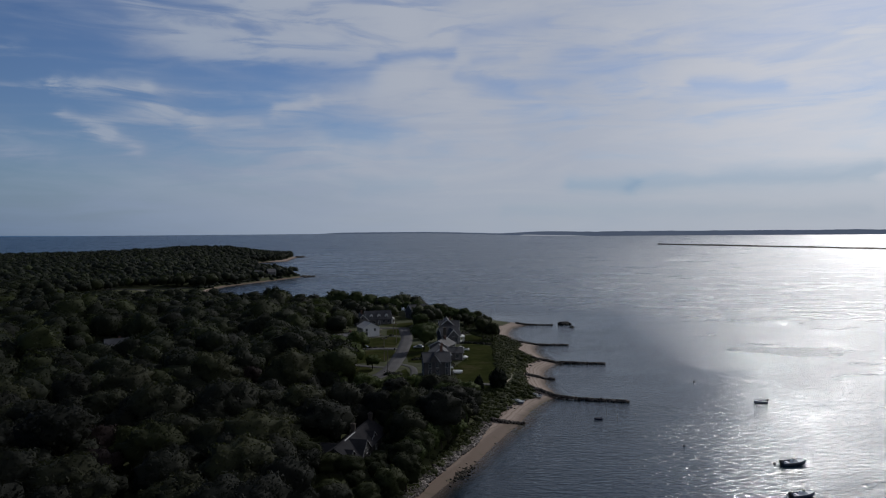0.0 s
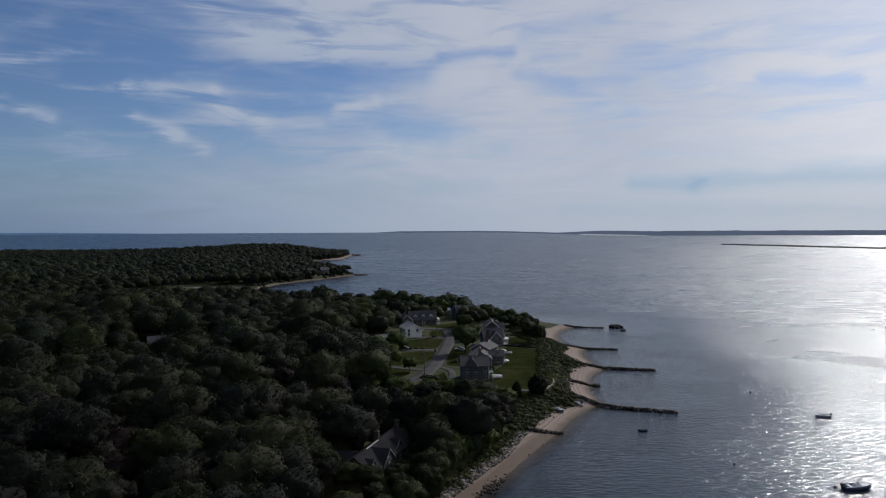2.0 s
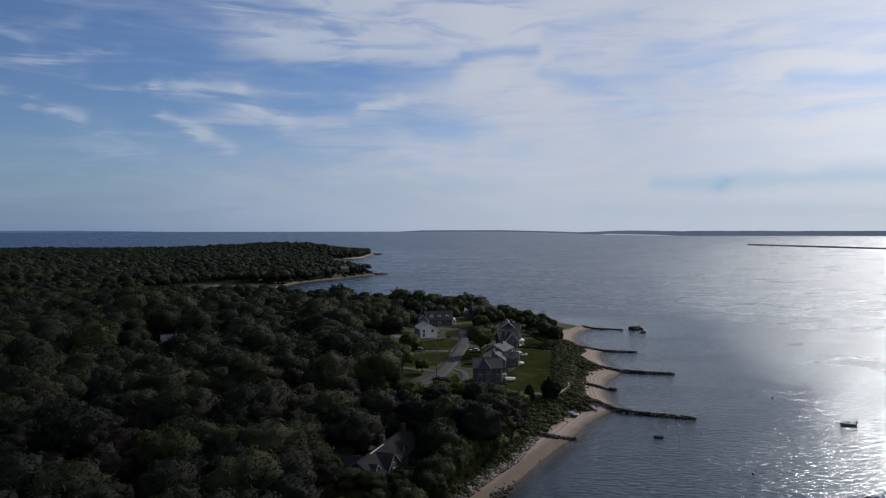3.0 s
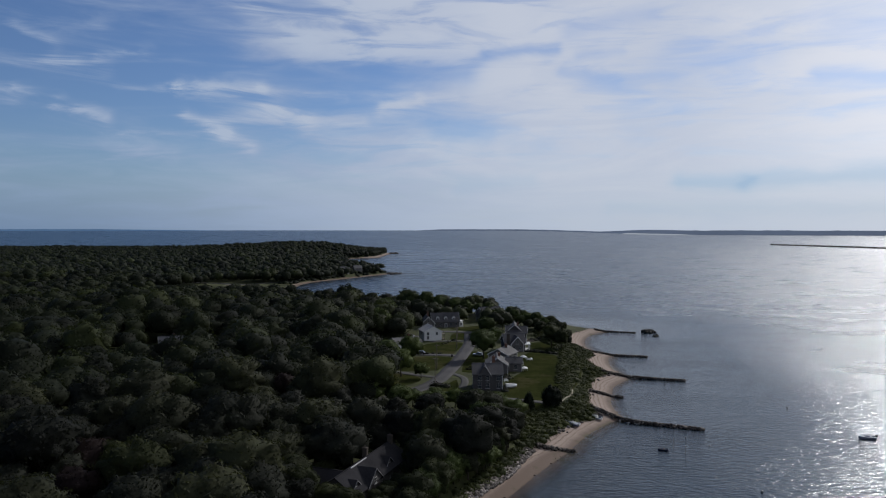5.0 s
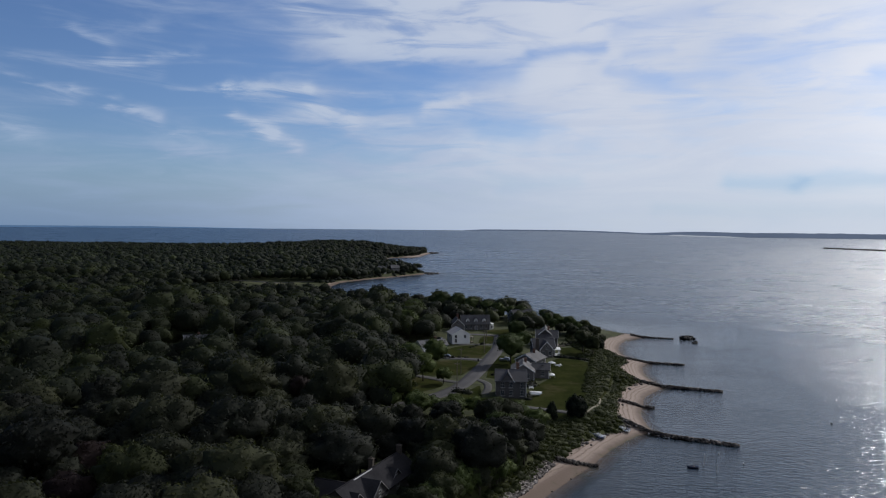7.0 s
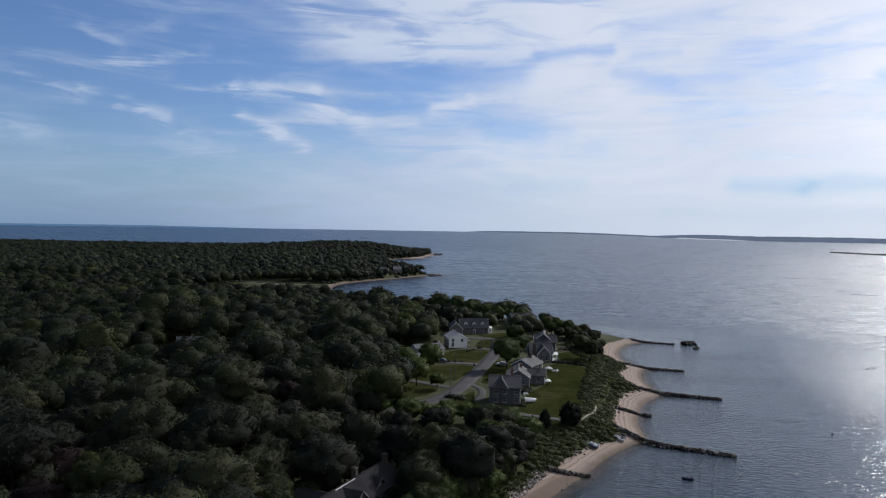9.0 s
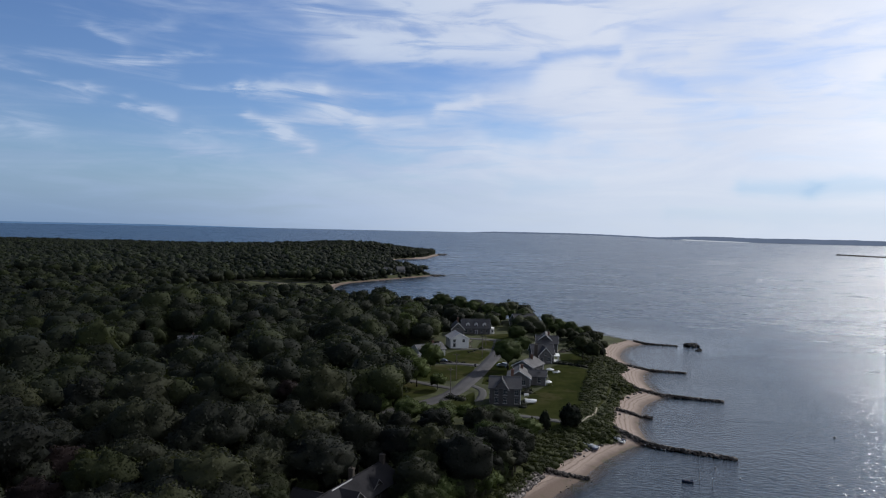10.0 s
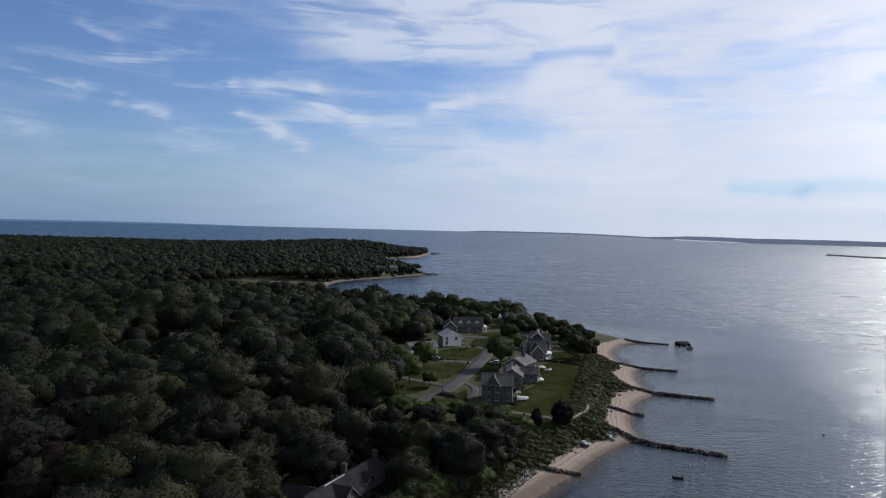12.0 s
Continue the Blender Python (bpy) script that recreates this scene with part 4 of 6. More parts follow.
# house behind on the point
h = house(-3.5, 424.0, 30, "grey house with steep dark roof on the point")
add_block(h, HERE, 12.0, 9.0, 4.0, 3.8, "shingle", "roof_dark")
windows_on(h, 12.0, 9.0, HERE, [("front", -3, 1.6), ("front", 3, 1.6), ("right", 0, 3.0)])

# the large near house between the trees: long roof, dormers towards the sea
h = house(-14.4, 170.5, -13, "large shingled house with long grey roof and dormers")
add_block(h, pose(0, 0, 0, 0, 0, 90), 25.0, 8.4, 2.7, 2.8, "slate", "roof_shaded", False)
for u, out, wide, high in ((-10.2, 3.3, 3.4, 0.75), (-4.4, 4.6, 6.4, 0.15), (4.8, 3.4, 3.4, 0.75)):
    add_dormer(h, pose(out, u, 2.5, 0, 0, 90), wide, high, out + 0.2, "slate", "roof_shaded")
add_block(h, pose(-5.0, -6.5, 0, 0, 0, 0), 6.0, 5.4, 2.4, 2.2, "slate", "roof_shaded", False)
add_chimney(h, -0.6, 1.5, 4.6, 7.3, 1.0, "rock")
add_chimney(h, 0.3, 12.0, 4.0, 7.2, 1.0, "rock")
# Pale opaque colour painted in place of the sun's glint on the glass.
part("ridge_skylight", Geo().prism([(0.16, -6.6, 5.58), (0.30, -6.6, 5.50), (0.30, -6.6, 5.62), (0.16, -6.6, 5.72)], (0, 7.0, 0)), MAT["roof_pale"], h, "long ridge skylight, sunlit glass painted pale")
windows_on(h, 8.4, 25.0, HERE, [("right", u, 0.8) for u in (-11, -6, -1, 4, 9)])

# roofs glimpsed in the woods
for x, y, turn, w in ((-40.0, 208.0, 30, 9.0), (-66.0, 262.0, 20, 12.0), (-45.0, 236.0, -15, 9.0), (-116.0, 291.0, 35, 15.0), (-126.0, 301.0, 30, 9.0)):
    h = house(x, y, turn, "small weathered house in a clearing of the woods")
    add_block(h, HERE, w, 7.0, 3.0, 2.2, "shingle", "roof")
    windows_on(h, w, 7.0, HERE, [("front", -2, 0.9), ("front", 2, 0.9)])
    add_chimney(h, 1.0, 0.6, 4.2, 6.2)
# houses on the headland
for x, y, turn, mat in ((-193.0, 826.0, 20, "white"), (-184.0, 848.0, 30, "shingle")):
    h = house(x, y, turn, "pale house among the trees of the headland")
    add_block(h, HERE, 9.0, 8.0, 4.5, 3.0, mat, "roof")
    windows_on(h, 9.0, 8.0, HERE, [("front", -3, 1.0), ("front", 0, 1.0), ("front", 3, 1.0), ("front", -3, 3.0, (1.0, 1.2)), ("front", 3, 3.0, (1.0, 1.2))])


# ---- groynes, boulders and reefs ----
def stone(rng, size):
    """One rough block: a box with knocked-in corners."""
    base = np.array([(x, y, z) for z in (-1, 1) for x, y in ((-1, -1), (1, -1), (1, 1), (-1, 1))], float)
    extra = np.array([(0, 0, 1.25), (0, 0, -1.1), (1.25, 0, 0), (-1.25, 0, 0), (0, 1.25, 0), (0, -1.25, 0)])
    v = np.concatenate([base * 0.82, extra]) * (1 + rng.uniform(-0.22, 0.22, (14, 3)))
    v *= np.array(size) / 2
    q = Euler((rng.uniform(-0.4, 0.4), rng.uniform(-0.4, 0.4), rng.uniform(0, 6.28))).to_matrix()
    return v @ np.array(q).T


def stone_faces():
    quads = {8: (4, 5, 6, 7), 9: (3, 2, 1, 0), 10: (1, 2, 6, 5), 11: (3, 0, 4, 7), 12: (2, 3, 7, 6), 13: (0, 1, 5, 4)}
    return [(q[i], q[(i + 1) % 4], c) for c, q in quads.items() for i in range(4)]


STONE = np.array(stone_faces())


def stones(name, places, rng, mat, label, category):
    """A heap of loose stones: places of (x, y, z, size)."""
    verts = np.concatenate([stone(rng, (s * rng.uniform(0.8, 1.4), s, s * rng.uniform(0.6, 0.95))) + (x, y, z) for x, y, z, s in places])
    tris = np.concatenate([STONE + 14 * k for k in range(len(places))])
    return tagged(new(name, array_mesh(name, verts, tris, mat)), label, category, kind="stuff")


rng = np.random.default_rng(5)


def groyne(points, width, top0, top1, count, label):
    line = np.array(curve_through(points, 8))
    places = []
    for k in range(int(count * 2.3)):
        f = rng.uniform(0, 1)
        q = f * (len(line) - 1.001)
        i = int(q)
        p, d = line[i] + (line[i + 1] - line[i]) * (q - i), line[i + 1] - line[i]
        d = d / np.hypot(*d)
        o = rng.normal(0, 0.25) * width / 2.6
        w = max(0.0, 1 - abs(o) / (width * 0.45))
        top = top0 + (top1 - top0) * f
        x, y = p[0] - d[1] * o, p[1] + d[0] * o
        places.append((x, y, max(ground_z(x, y), 0.0) * 0.9 + top * 0.5 * w + rng.uniform(-0.35, 0.05), rng.uniform(0.35, 0.78)))
    stones("groyne", places, rng, MAT["rock"], label, "groyne")


groyne([(21.4, 208.0), (25, 208.4), (30.7, 209.8)], 2.6, 2.2, 0.7, 90, "short dark boulder groyne across the beach")
groyne([(38.0, 247.2), (42.2, 244.2), (49, 239.2), (58, 236.4), (68.0, 233.6)], 3.6, 2.3, 0.9, 340, "long dark stone groyne reaching into the bay")
groyne([(39.5, 271.8), (44.5, 271.2), (50.2, 270.2)], 2.4, 1.9, 0.8, 90, "short dark stone groyne on the sand")
groyne([(46.5, 303.5), (57.2, 302.2), (66, 300.8), (76.2, 299.2)], 3.2, 2.1, 0.9, 300, "long dark stone groyne reaching into the bay")
groyne([(44, 350.6), (56, 349.4), (70.4, 348.0)], 2.8, 2.0, 0.8, 220, "straight dark stone groyne with a rough crest")
groyne([(54, 424.0), (64, 422.8), (75.4, 421.0)], 2.2, 1.6, 0.6, 150, "low dark stone groyne at the end of the beach")
groyne([(28, 464.0), (39.2, 456.6)], 2.6, 1.3, 0.5, 60, "low weedy stone groyne beyond the point")

reef = [(83.0 + rng.normal(0, 1.9), 425.0 + rng.normal(0, 1.6), rng.uniform(-0.5, 0.8), rng.uniform(0.8, 1.9)) for _ in range(46)]
reef += [(84.6 + rng.normal(0, 1.0), 411.5 + rng.normal(0, 1.4), rng.uniform(-0.4, 0.2), rng.uniform(0.7, 1.4)) for _ in range(18)]
stones("reef", reef, rng, MAT["reef"], "black weed-covered rocks standing off the point", "rocks")

bank = []
line = np.array(scrub_south)
while len(bank) < 1250:
    q = rng.uniform(4, len(line) - 5.5)
    i = int(q)
    p, d = line[i] + (line[i + 1] - line[i]) * (q - i), line[i + 1] - line[i]
    d = d / np.hypot(*d)
    o = rng.uniform(-1.3, 1.1)
    x, y = p[0] - d[1] * o, p[1] + d[0] * o
    bank.append((x, y, 0.0, rng.uniform(0.3, 0.85)))
zs = height([b[0] for b in bank], [b[1] for b in bank])
stones("revetment", [(x, y, z + 0.15, s) for (x, y, _, s), z in zip(bank, zs)], rng, MAT["boulder"], "pale grey boulder revetment along the foot of the bank", "revetment")
loose = []
for line, share in ((np.array(scrub_bays), 60), (np.array(scrub_north), 50)):
    for _ in range(share):
        q = rng.uniform(0, len(line) - 1.01)
        p = line[int(q)] + (line[int(q) + 1] - line[int(q)]) * (q - int(q)) + rng.normal(0, 0.8, 2)
        loose.append((p[0], p[1], ground_z(*p) + 0.05, rng.uniform(0.4, 0.95)))
stones("loose_boulders", loose, rng, MAT["boulder"], "scattered pale boulders at the top of the sand", "boulders")
wet = []
for _ in range(14):
    q = rng.uniform(8, len(near_beach) - 1.01)
    p = near_beach[int(q)] + (near_beach[int(q) + 1] - near_beach[int(q)]) * (q - int(q)) + rng.normal(0, 0.9, 2)
    wet.append((p[0], p[1], max(ground_z(*p), -0.3) + 0.02, rng.uniform(0.2, 0.45)))
stones("shore_cobbles", wet, rng, MAT["rock"], "dark weedy cobbles at the water's edge", "cobbles")
cape_rocks = [(-151 + rng.normal(0, 5), 890 + rng.normal(0, 6), rng.uniform(-0.2, 0.7), rng.uniform(1.2, 2.8)) for _ in range(60)]
cape_rocks += [(-142 + rng.normal(0, 1.0), 893 + rng.normal(0, 1.5), 0.2, rng.uniform(1.2, 2.2)) for _ in range(5)]
stones("cape_rocks", cape_rocks, rng, MAT["rock"], "dark rocks at the tip of the headland", "rocks")
stones("outer_cape_rocks", [(-281 + rng.normal(0, 6), 1560 + rng.normal(0, 16), rng.uniform(-0.2, 1.2), rng.uniform(2, 4.5)) for _ in range(70)], rng, MAT["rock"], "dark rocks at the far cape", "rocks")

# the long breakwater across the bay
bw = np.array(curve_through([(790, 2450), (885, 2250), (960, 2080), (1100, 1760), (1300, 1330)], 30))
rows = [(p[0] + rng.normal(0, 1.5), p[1] + rng.normal(0, 1.5), rng.uniform(-0.6, 1.6), rng.uniform(3.5, 6.5)) for p in (bw[min(len(bw) - 1, int(k * len(bw) / 1700))] + (bw[min(len(bw) - 1, int(k * len(bw) / 1700) + 1)] - bw[min(len(bw) - 1, int(k * len(bw) / 1700))]) * ((k * len(bw) / 1700) % 1) for k in range(1700))]
stones("breakwater", rows, rng, MAT["rock"], "long low stone breakwater far across the bay", "breakwater")
beacon = thing("beacon", pose(793, 2446, 1.5), "small beacon on the end of the breakwater", "beacon")
part("tower", Geo().tube([(0, 0, -2), (0, 0, 6), (0, 0, 6.2), (0, 0, 7.5)], [1.5, 1.1, 0.7, 0.6], 10), MAT["white"], beacon)


# ---- trees ----
def ball(level):
    """A ball of triangles, its points all one from the middle."""
    bm = bmesh.new()
    bmesh.ops.create_icosphere(bm, subdivisions=level, radius=1.0)
    v = np.array([p.co[:] for p in bm.verts])
    f = np.array([[q.index for q in t.verts] for t in bm.faces])
    bm.free()
    return v, f


BALLS = {level: ball(level) for level in (1, 2, 3)}


def crown_arrays(seed, lumps, cards, card, squat=0.8, level=2, rough=0.2, core=0.93, drop=1.05):
    """A crown about 2 wide and 1.6 * squat high: billowing boughs, clad in small leaf sprays that stand off them unevenly. rough: how far the boughs stand out."""
    g = np.random.default_rng(seed)
    k = np.arange(lumps) + 0.5
    up, turn = 1 - 1.75 * k / lumps, k * 2.39996 + g.uniform(0, 6.28)
    ring = np.sqrt(np.maximum(0.0, 1 - up ** 2))
    mid = np.stack([ring * np.cos(turn), ring * np.sin(turn), up], 1) + g.normal(0, 0.16, (lumps, 3))
    size = g.uniform(0.7, 1.35, lumps) * 1.5 / math.sqrt(lumps)
    mid = mid / np.linalg.norm(mid, axis=1, keepdims=True) * (1 - 0.72 * size - rough * g.uniform(0, 0.75, lumps))[:, None]
    shape = np.array([g.uniform(0.86, 1.14), g.uniform(0.86, 1.14), squat])
    lean = g.uniform(-0.12, 0.12, 2)

    def skin(d):
        """How far the crown reaches in each direction, and its lie there."""
        near = d @ mid.T
        inner = size[None] ** 2 - (mid ** 2).sum(1)[None] + near ** 2
        reach = np.where((inner > 0) & (near > 0), near + np.sqrt(np.maximum(inner, 0.0)), 0.0)
        best = reach.argmax(1)
        out = np.maximum(reach.max(1), 0.56)
        lie = d * out[:, None] - mid[best]
        lie = np.where((reach.max(1) > 0.56)[:, None], lie / size[best][:, None], d)
        return out, lie / (np.linalg.norm(lie, axis=1, keepdims=True) + 1e-9)

    def place(d, out):
        p = d * out[:, None] * shape
        p[:, 2] = np.where(p[:, 2] < 0, p[:, 2] * drop, p[:, 2])
        p[:, :2] += lean * p[:, 2:3]
        return p

    bv, bf = BALLS[level]
    heart = place(bv, skin(bv)[0] * core)
    if not cards:
        return heart, bf
    d = g.normal(0, 1, (cards, 3)) + np.array([0, 0, 0.35])
    d /= np.linalg.norm(d, axis=1, keepdims=True)
    out, n = skin(d)
    p = place(d, out * g.uniform(0.95, 1.04, cards))
    n = n + g.normal(0, 0.30, (cards, 3))
    n /= np.linalg.norm(n, axis=1, keepdims=True)
    t = np.cross(n, g.normal(0, 1, (cards, 3)))
    t /= np.linalg.norm(t, axis=1, keepdims=True) + 1e-9
    b = np.cross(n, t)
    s = card * g.uniform(0.6, 1.4, (cards, 1))
    quad = np.stack([p - t * s, p - b * s * 0.6, p + t * s, p + b * s * 0.6], 1).reshape(-1, 3)
    q = np.arange(cards)[:, None] * 4 + len(heart)
    return np.concatenate([heart, quad]), np.concatenate([bf, q + np.array([0, 1, 2]), q + np.array([0, 2, 3])])


def trunk_geo(seed, spread_to, height_to):
    """A tapered trunk that parts into limbs under a crown of that radius and height."""
    g = random.Random(seed)
    geo = Geo()
    fork = height_to * 0.42
    lean = (g.uniform(-0.3, 0.3), g.uniform(-0.3, 0.3))
    geo.tube([(0, 0, -0.6), (lean[0] * 0.4, lean[1] * 0.4, fork * 0.5), (lean[0], lean[1], fork), (lean[0] * 1.2, lean[1] * 1.2, height_to * 0.7)], [0.34, 0.26, 0.21, 0.05], 7)
    for i in range(5):
        a = i * 1.257 + g.uniform(-0.4, 0.4)
        r = spread_to * g.uniform(0.35, 0.55)
        top = height_to * g.uniform(0.5, 0.68)
        geo.tube([(lean[0], lean[1], fork * g.uniform(0.75, 1.05)), (math.cos(a) * r * 0.45, math.sin(a) * r * 0.45, (fork + top) / 2), (math.cos(a) * r, math.sin(a) * r, top)], [0.14, 0.10, 0.03], 5)
    return geo


SPAN = 5.8            # crown radius of the pattern trees, metres
TALL = 12.5           # their full height
KINDS = []
for k in range(7):
    v, f = crown_arrays(40 + k, 48 + 6 * k, 1600, 0.040, 0.74 + 0.1 * (k % 3), 3, 0.46, 0.95)
    v = v * SPAN
    v[:, 2] += TALL - v[:, 2].max()
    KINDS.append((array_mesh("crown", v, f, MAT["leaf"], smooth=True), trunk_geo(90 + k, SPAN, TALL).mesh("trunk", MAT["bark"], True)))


PALE = [(array_mesh("crown", *crown, MAT["leaf_light"], smooth=True), KINDS[k][1]) for k, crown in enumerate(
    [(lambda v, f: (v * SPAN + np.array([0, 0, TALL - v[:, 2].max() * SPAN]), f))(*crown_arrays(60 + k, 52, 1700, 0.040, 0.8, 3, 0.36, 0.94, 1.45)) for k in range(4)])]


GREEN = []
for k, (crown, trunk) in enumerate(PALE):
    crown = crown.copy()
    crown.materials[0] = MAT["leaf_green"]
    GREEN.append((crown, trunk))


COPPER = []
for k in (1, 4):
    crown = KINDS[k][0].copy()
    crown.materials[0] = MAT["leaf_copper"]
    COPPER.append(crown)


def tree(x, y, k, size, turn, label, group, tall=1.0, pale=False):
    z = ground_z(x, y)
    ob = thing("tree", Matrix.Translation((x, y, z)) @ Matrix.Rotation(turn, 4, "Z") @ Matrix.Diagonal((size, size, size * tall, 1)), label, "tree", group)
    kind = (GREEN if "maple" in label or "dark" in label else PALE)[k % 4] if pale else KINDS[k]
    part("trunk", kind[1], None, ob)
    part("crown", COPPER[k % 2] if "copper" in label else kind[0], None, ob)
    return ob


ROOMS = (   # stretches kept free of woods: x from, to, y from, to
    (-24, 0, 221, 388), (-2, 60, 221, 348), (-37, -6, 262, 345), (-36, -4, 340, 410), (0, 60, 325, 374), (-52, -28, 312, 345),
    (-46, -34, 202, 213), (-73, -59, 255, 267), (-50, -40, 230, 241), (-134, -96, 254, 306), (-8, 10, 420, 436), (-42, -30, 288, 308), (12, 60, 392, 470), (-16, 9, 400, 434), (0, 14, 434, 470), (-48, -34, 386, 402), (8, 60, 368, 395))


def wooded(x, y):
    """Whether a tree may stand at each place."""
    d, s = inside_by(COAST, x, y), inside_by(SCRUB, x, y)
    for cx, cy in ((-54.0, 152.0), (-67.0, 158.0), (-62.0, 145.0), (-52.0, 228.0)):
        keep = np.hypot(x - cx, y - cy) > 6.0
        d = np.where(keep, d, -1.0)
    ok = np.where(y > 700, (d > 3.0) & (s > 0.5), np.where(y < 214, (d > 5.5) & (s > 0.3), (d > 13.0) & (s > 4.0)))
    for x0, x1, y0, y1 in ROOMS:
        ok &= ~((x > x0) & (x < x1) & (y > y0) & (y < y1))
    # the long near house and the open strip on its sea side
    ax, ay = math.sin(radians(13)), math.cos(radians(13))
    u, v = (x + 14.4) * ax + (y - 170.5) * ay, (x + 14.4) * ay - (y - 170.5) * ax
    ok &= ~((u > -31) & (u < 14) & (v > -5.5) & (v < np.where(u < 5, 17.5, 8.5)))
    ok &= ~((u > -15) & (u < -2) & (v > -13) & (v <= -5.5))
    # the marsh and road at the neck of the headland
    ok &= ~((y > 562 + 0.10 * (x + 210)) & (y < 704) & (x > -300))
    ok &= ~((y > 668) & (y < 692) & (x <= -330) & (x > -460))
    ok &= ~((np.hypot(x + 192, y - 822) < 10) | (np.hypot(x + 183, y - 843) < 9))
    # wind keeps the trees off the outer edge of the point
    ok &= ~((y > 440) & (y < 560) & (s < 9))
    return ok


def plant(x0, x1, y0, y1, step, seed):
    g = np.random.default_rng(seed)
    gx, gy = np.meshgrid(np.arange(x0, x1, step), np.arange(y0, y1, step * 0.9))
    gx[::2] += step / 2
    x, y = gx.ravel() + g.uniform(-0.36, 0.36, gx.size) * step, gy.ravel() + g.uniform(-0.36, 0.36, gx.size) * step
    seen = (x > -0.86 * y - 55) & (x < 0.45 * y + 40)
    x, y = x[seen], y[seen]
    ok = wooded(x, y)
    return x[ok], y[ok], g


# the nearest woods: each tree a thing of its own
NEAR_EDGE = 215.0
tx, ty, g = plant(-190, 40, 112, 262, 8.8, 11)
near = np.hypot(tx - 10, ty - 10) < NEAR_EDGE
LOOKS = ("broad oak with a dense dark green crown", "round-crowned oak in full summer leaf", "yellow-green leafy maple in the woods", "dark leafy tree in the coastal woods")
for x, y in zip(tx[near], ty[near]):
    k = int(g.integers(0, 7))
    edge = float(inside_by(COAST, [x], [y])[0])
    size = g.uniform(0.72, 1.2) * (1.3 if g.uniform() < 0.22 else 1.0) * (0.72 if edge < 10 else 0.68 if y > 197 and x > -26 else 1.0)
    tree(x, y, k, size, g.uniform(0, 6.28), LOOKS[k % 4], "trees of the coastal woods", g.uniform(0.85, 1.05))

# a few bright green trees that stand out of the dark woods
for x, y, size, tall in ((-54.0, 152.0, 1.2, 0.95), (-60.0, 158.0, 1.0, 0.95), (-30.0, 196.0, 0.9, 0.95), (-2.0, 178.0, 0.85, 0.95), (4.5, 184.0, 0.75, 0.95)):
    tree(x, y, int(g.integers(0, 7)), size, g.uniform(0, 6.28), "bright yellow-green maple among darker trees", "trees of the coastal woods", tall, True)

for x, y, size in ((-67.0, 158.0, 1.0), (-62.0, 145.0, 0.9), (-52.0, 228.0, 0.85)):
    tree(x, y, int(g.integers(0, 7)), size, g.uniform(0, 6.28), "dull copper-brown tree among the green woods", "trees of the coastal woods", 0.95)

# low growth on the sea side of the near house, and tall trees behind it
for along, across, size, tall in ((-29, 5, 0.5, 0.8), (-27, 12, 0.55, 0.8), (-22, 8, 0.45, 0.8), (-21, 15, 0.68, 0.95), (-15, 11, 0.5, 0.8), (-14, 16.5, 0.7, 1.0), (-9, 9, 0.42, 0.8),
                                  (-8, 14.5, 0.68, 1.0), (-10, 7.6, 0.36, 0.8), (-5, 8.0, 0.36, 0.8), (0, 7.8, 0.35, 0.8), (6, 7.6, 0.4, 0.85), (11, 7.6, 0.66, 1.0), (-2, 10.5, 0.45, 0.8), (-1, 16, 0.72, 1.0), (4, 12, 0.68, 1.0), (19, 1, 0.95, 1.0), (-17.5, -4.5, 0.72, 1.0), (-17.0, 0.5, 0.58, 0.85), (-18.0, 5.5, 0.6, 0.85), (-12.5, -10.0, 0.78, 0.95), (-3.5, -7.4, 0.5, 0.9)):
    tree(-14.4 + along * 0.225 + across * 0.974, 170.5 + along * 0.974 - across * 0.225, int(g.integers(0, 7)), size, g.uniform(0, 6.28),
         "low dark tree beside the long shingled house" if size < 0.8 else "tall dark oak shading the long shingled house", "trees of the coastal woods", tall, size < 0.8)

for along, across, size in ((10, -8, 0.8), (15, -3.5, 0.75), (16.5, 4, 0.7), (3, -9, 0.85), (-18, -9, 0.8), (-21, -3, 0.7), (-1, -13.5, 0.85), (-15, -15, 0.8)):
    tree(-14.4 + along * 0.225 + across * 0.974, 170.5 + along * 0.974 - across * 0.225, int(g.integers(0, 7)), size, g.uniform(0, 6.28),
         "dark oak close behind the long shingled house", "trees of the coastal woods", 0.95)

# trees on the bank right behind the boulders
bank_line = np.array(scrub_south)
for q in np.arange(5.0, len(bank_line) - 7.0, 0.95):
    i = int(q)
    p, d = bank_line[i] + (bank_line[i + 1] - bank_line[i]) * (q - i), bank_line[i + 1] - bank_line[i]
    d = d / np.hypot(*d)
    for off in (4.2, 9.0):
        o = off + g.uniform(-0.9, 0.9)
        x, y = p[0] - d[1] * o, p[1] + d[0] * o
        if (x + 14.4) * 0.974 - (y - 170.5) * 0.225 < 14.5 and y < 184:      # open strip before the long house
            continue
        tree(x, y, int(g.integers(0, 7)), g.uniform(0.46, 0.66) * (1.4 if off > 5 else 1.0), g.uniform(0, 6.28), "leafy tree on the bank above the boulders", "trees of the coastal woods", g.uniform(0.85, 1.05), g.uniform() < 0.35)

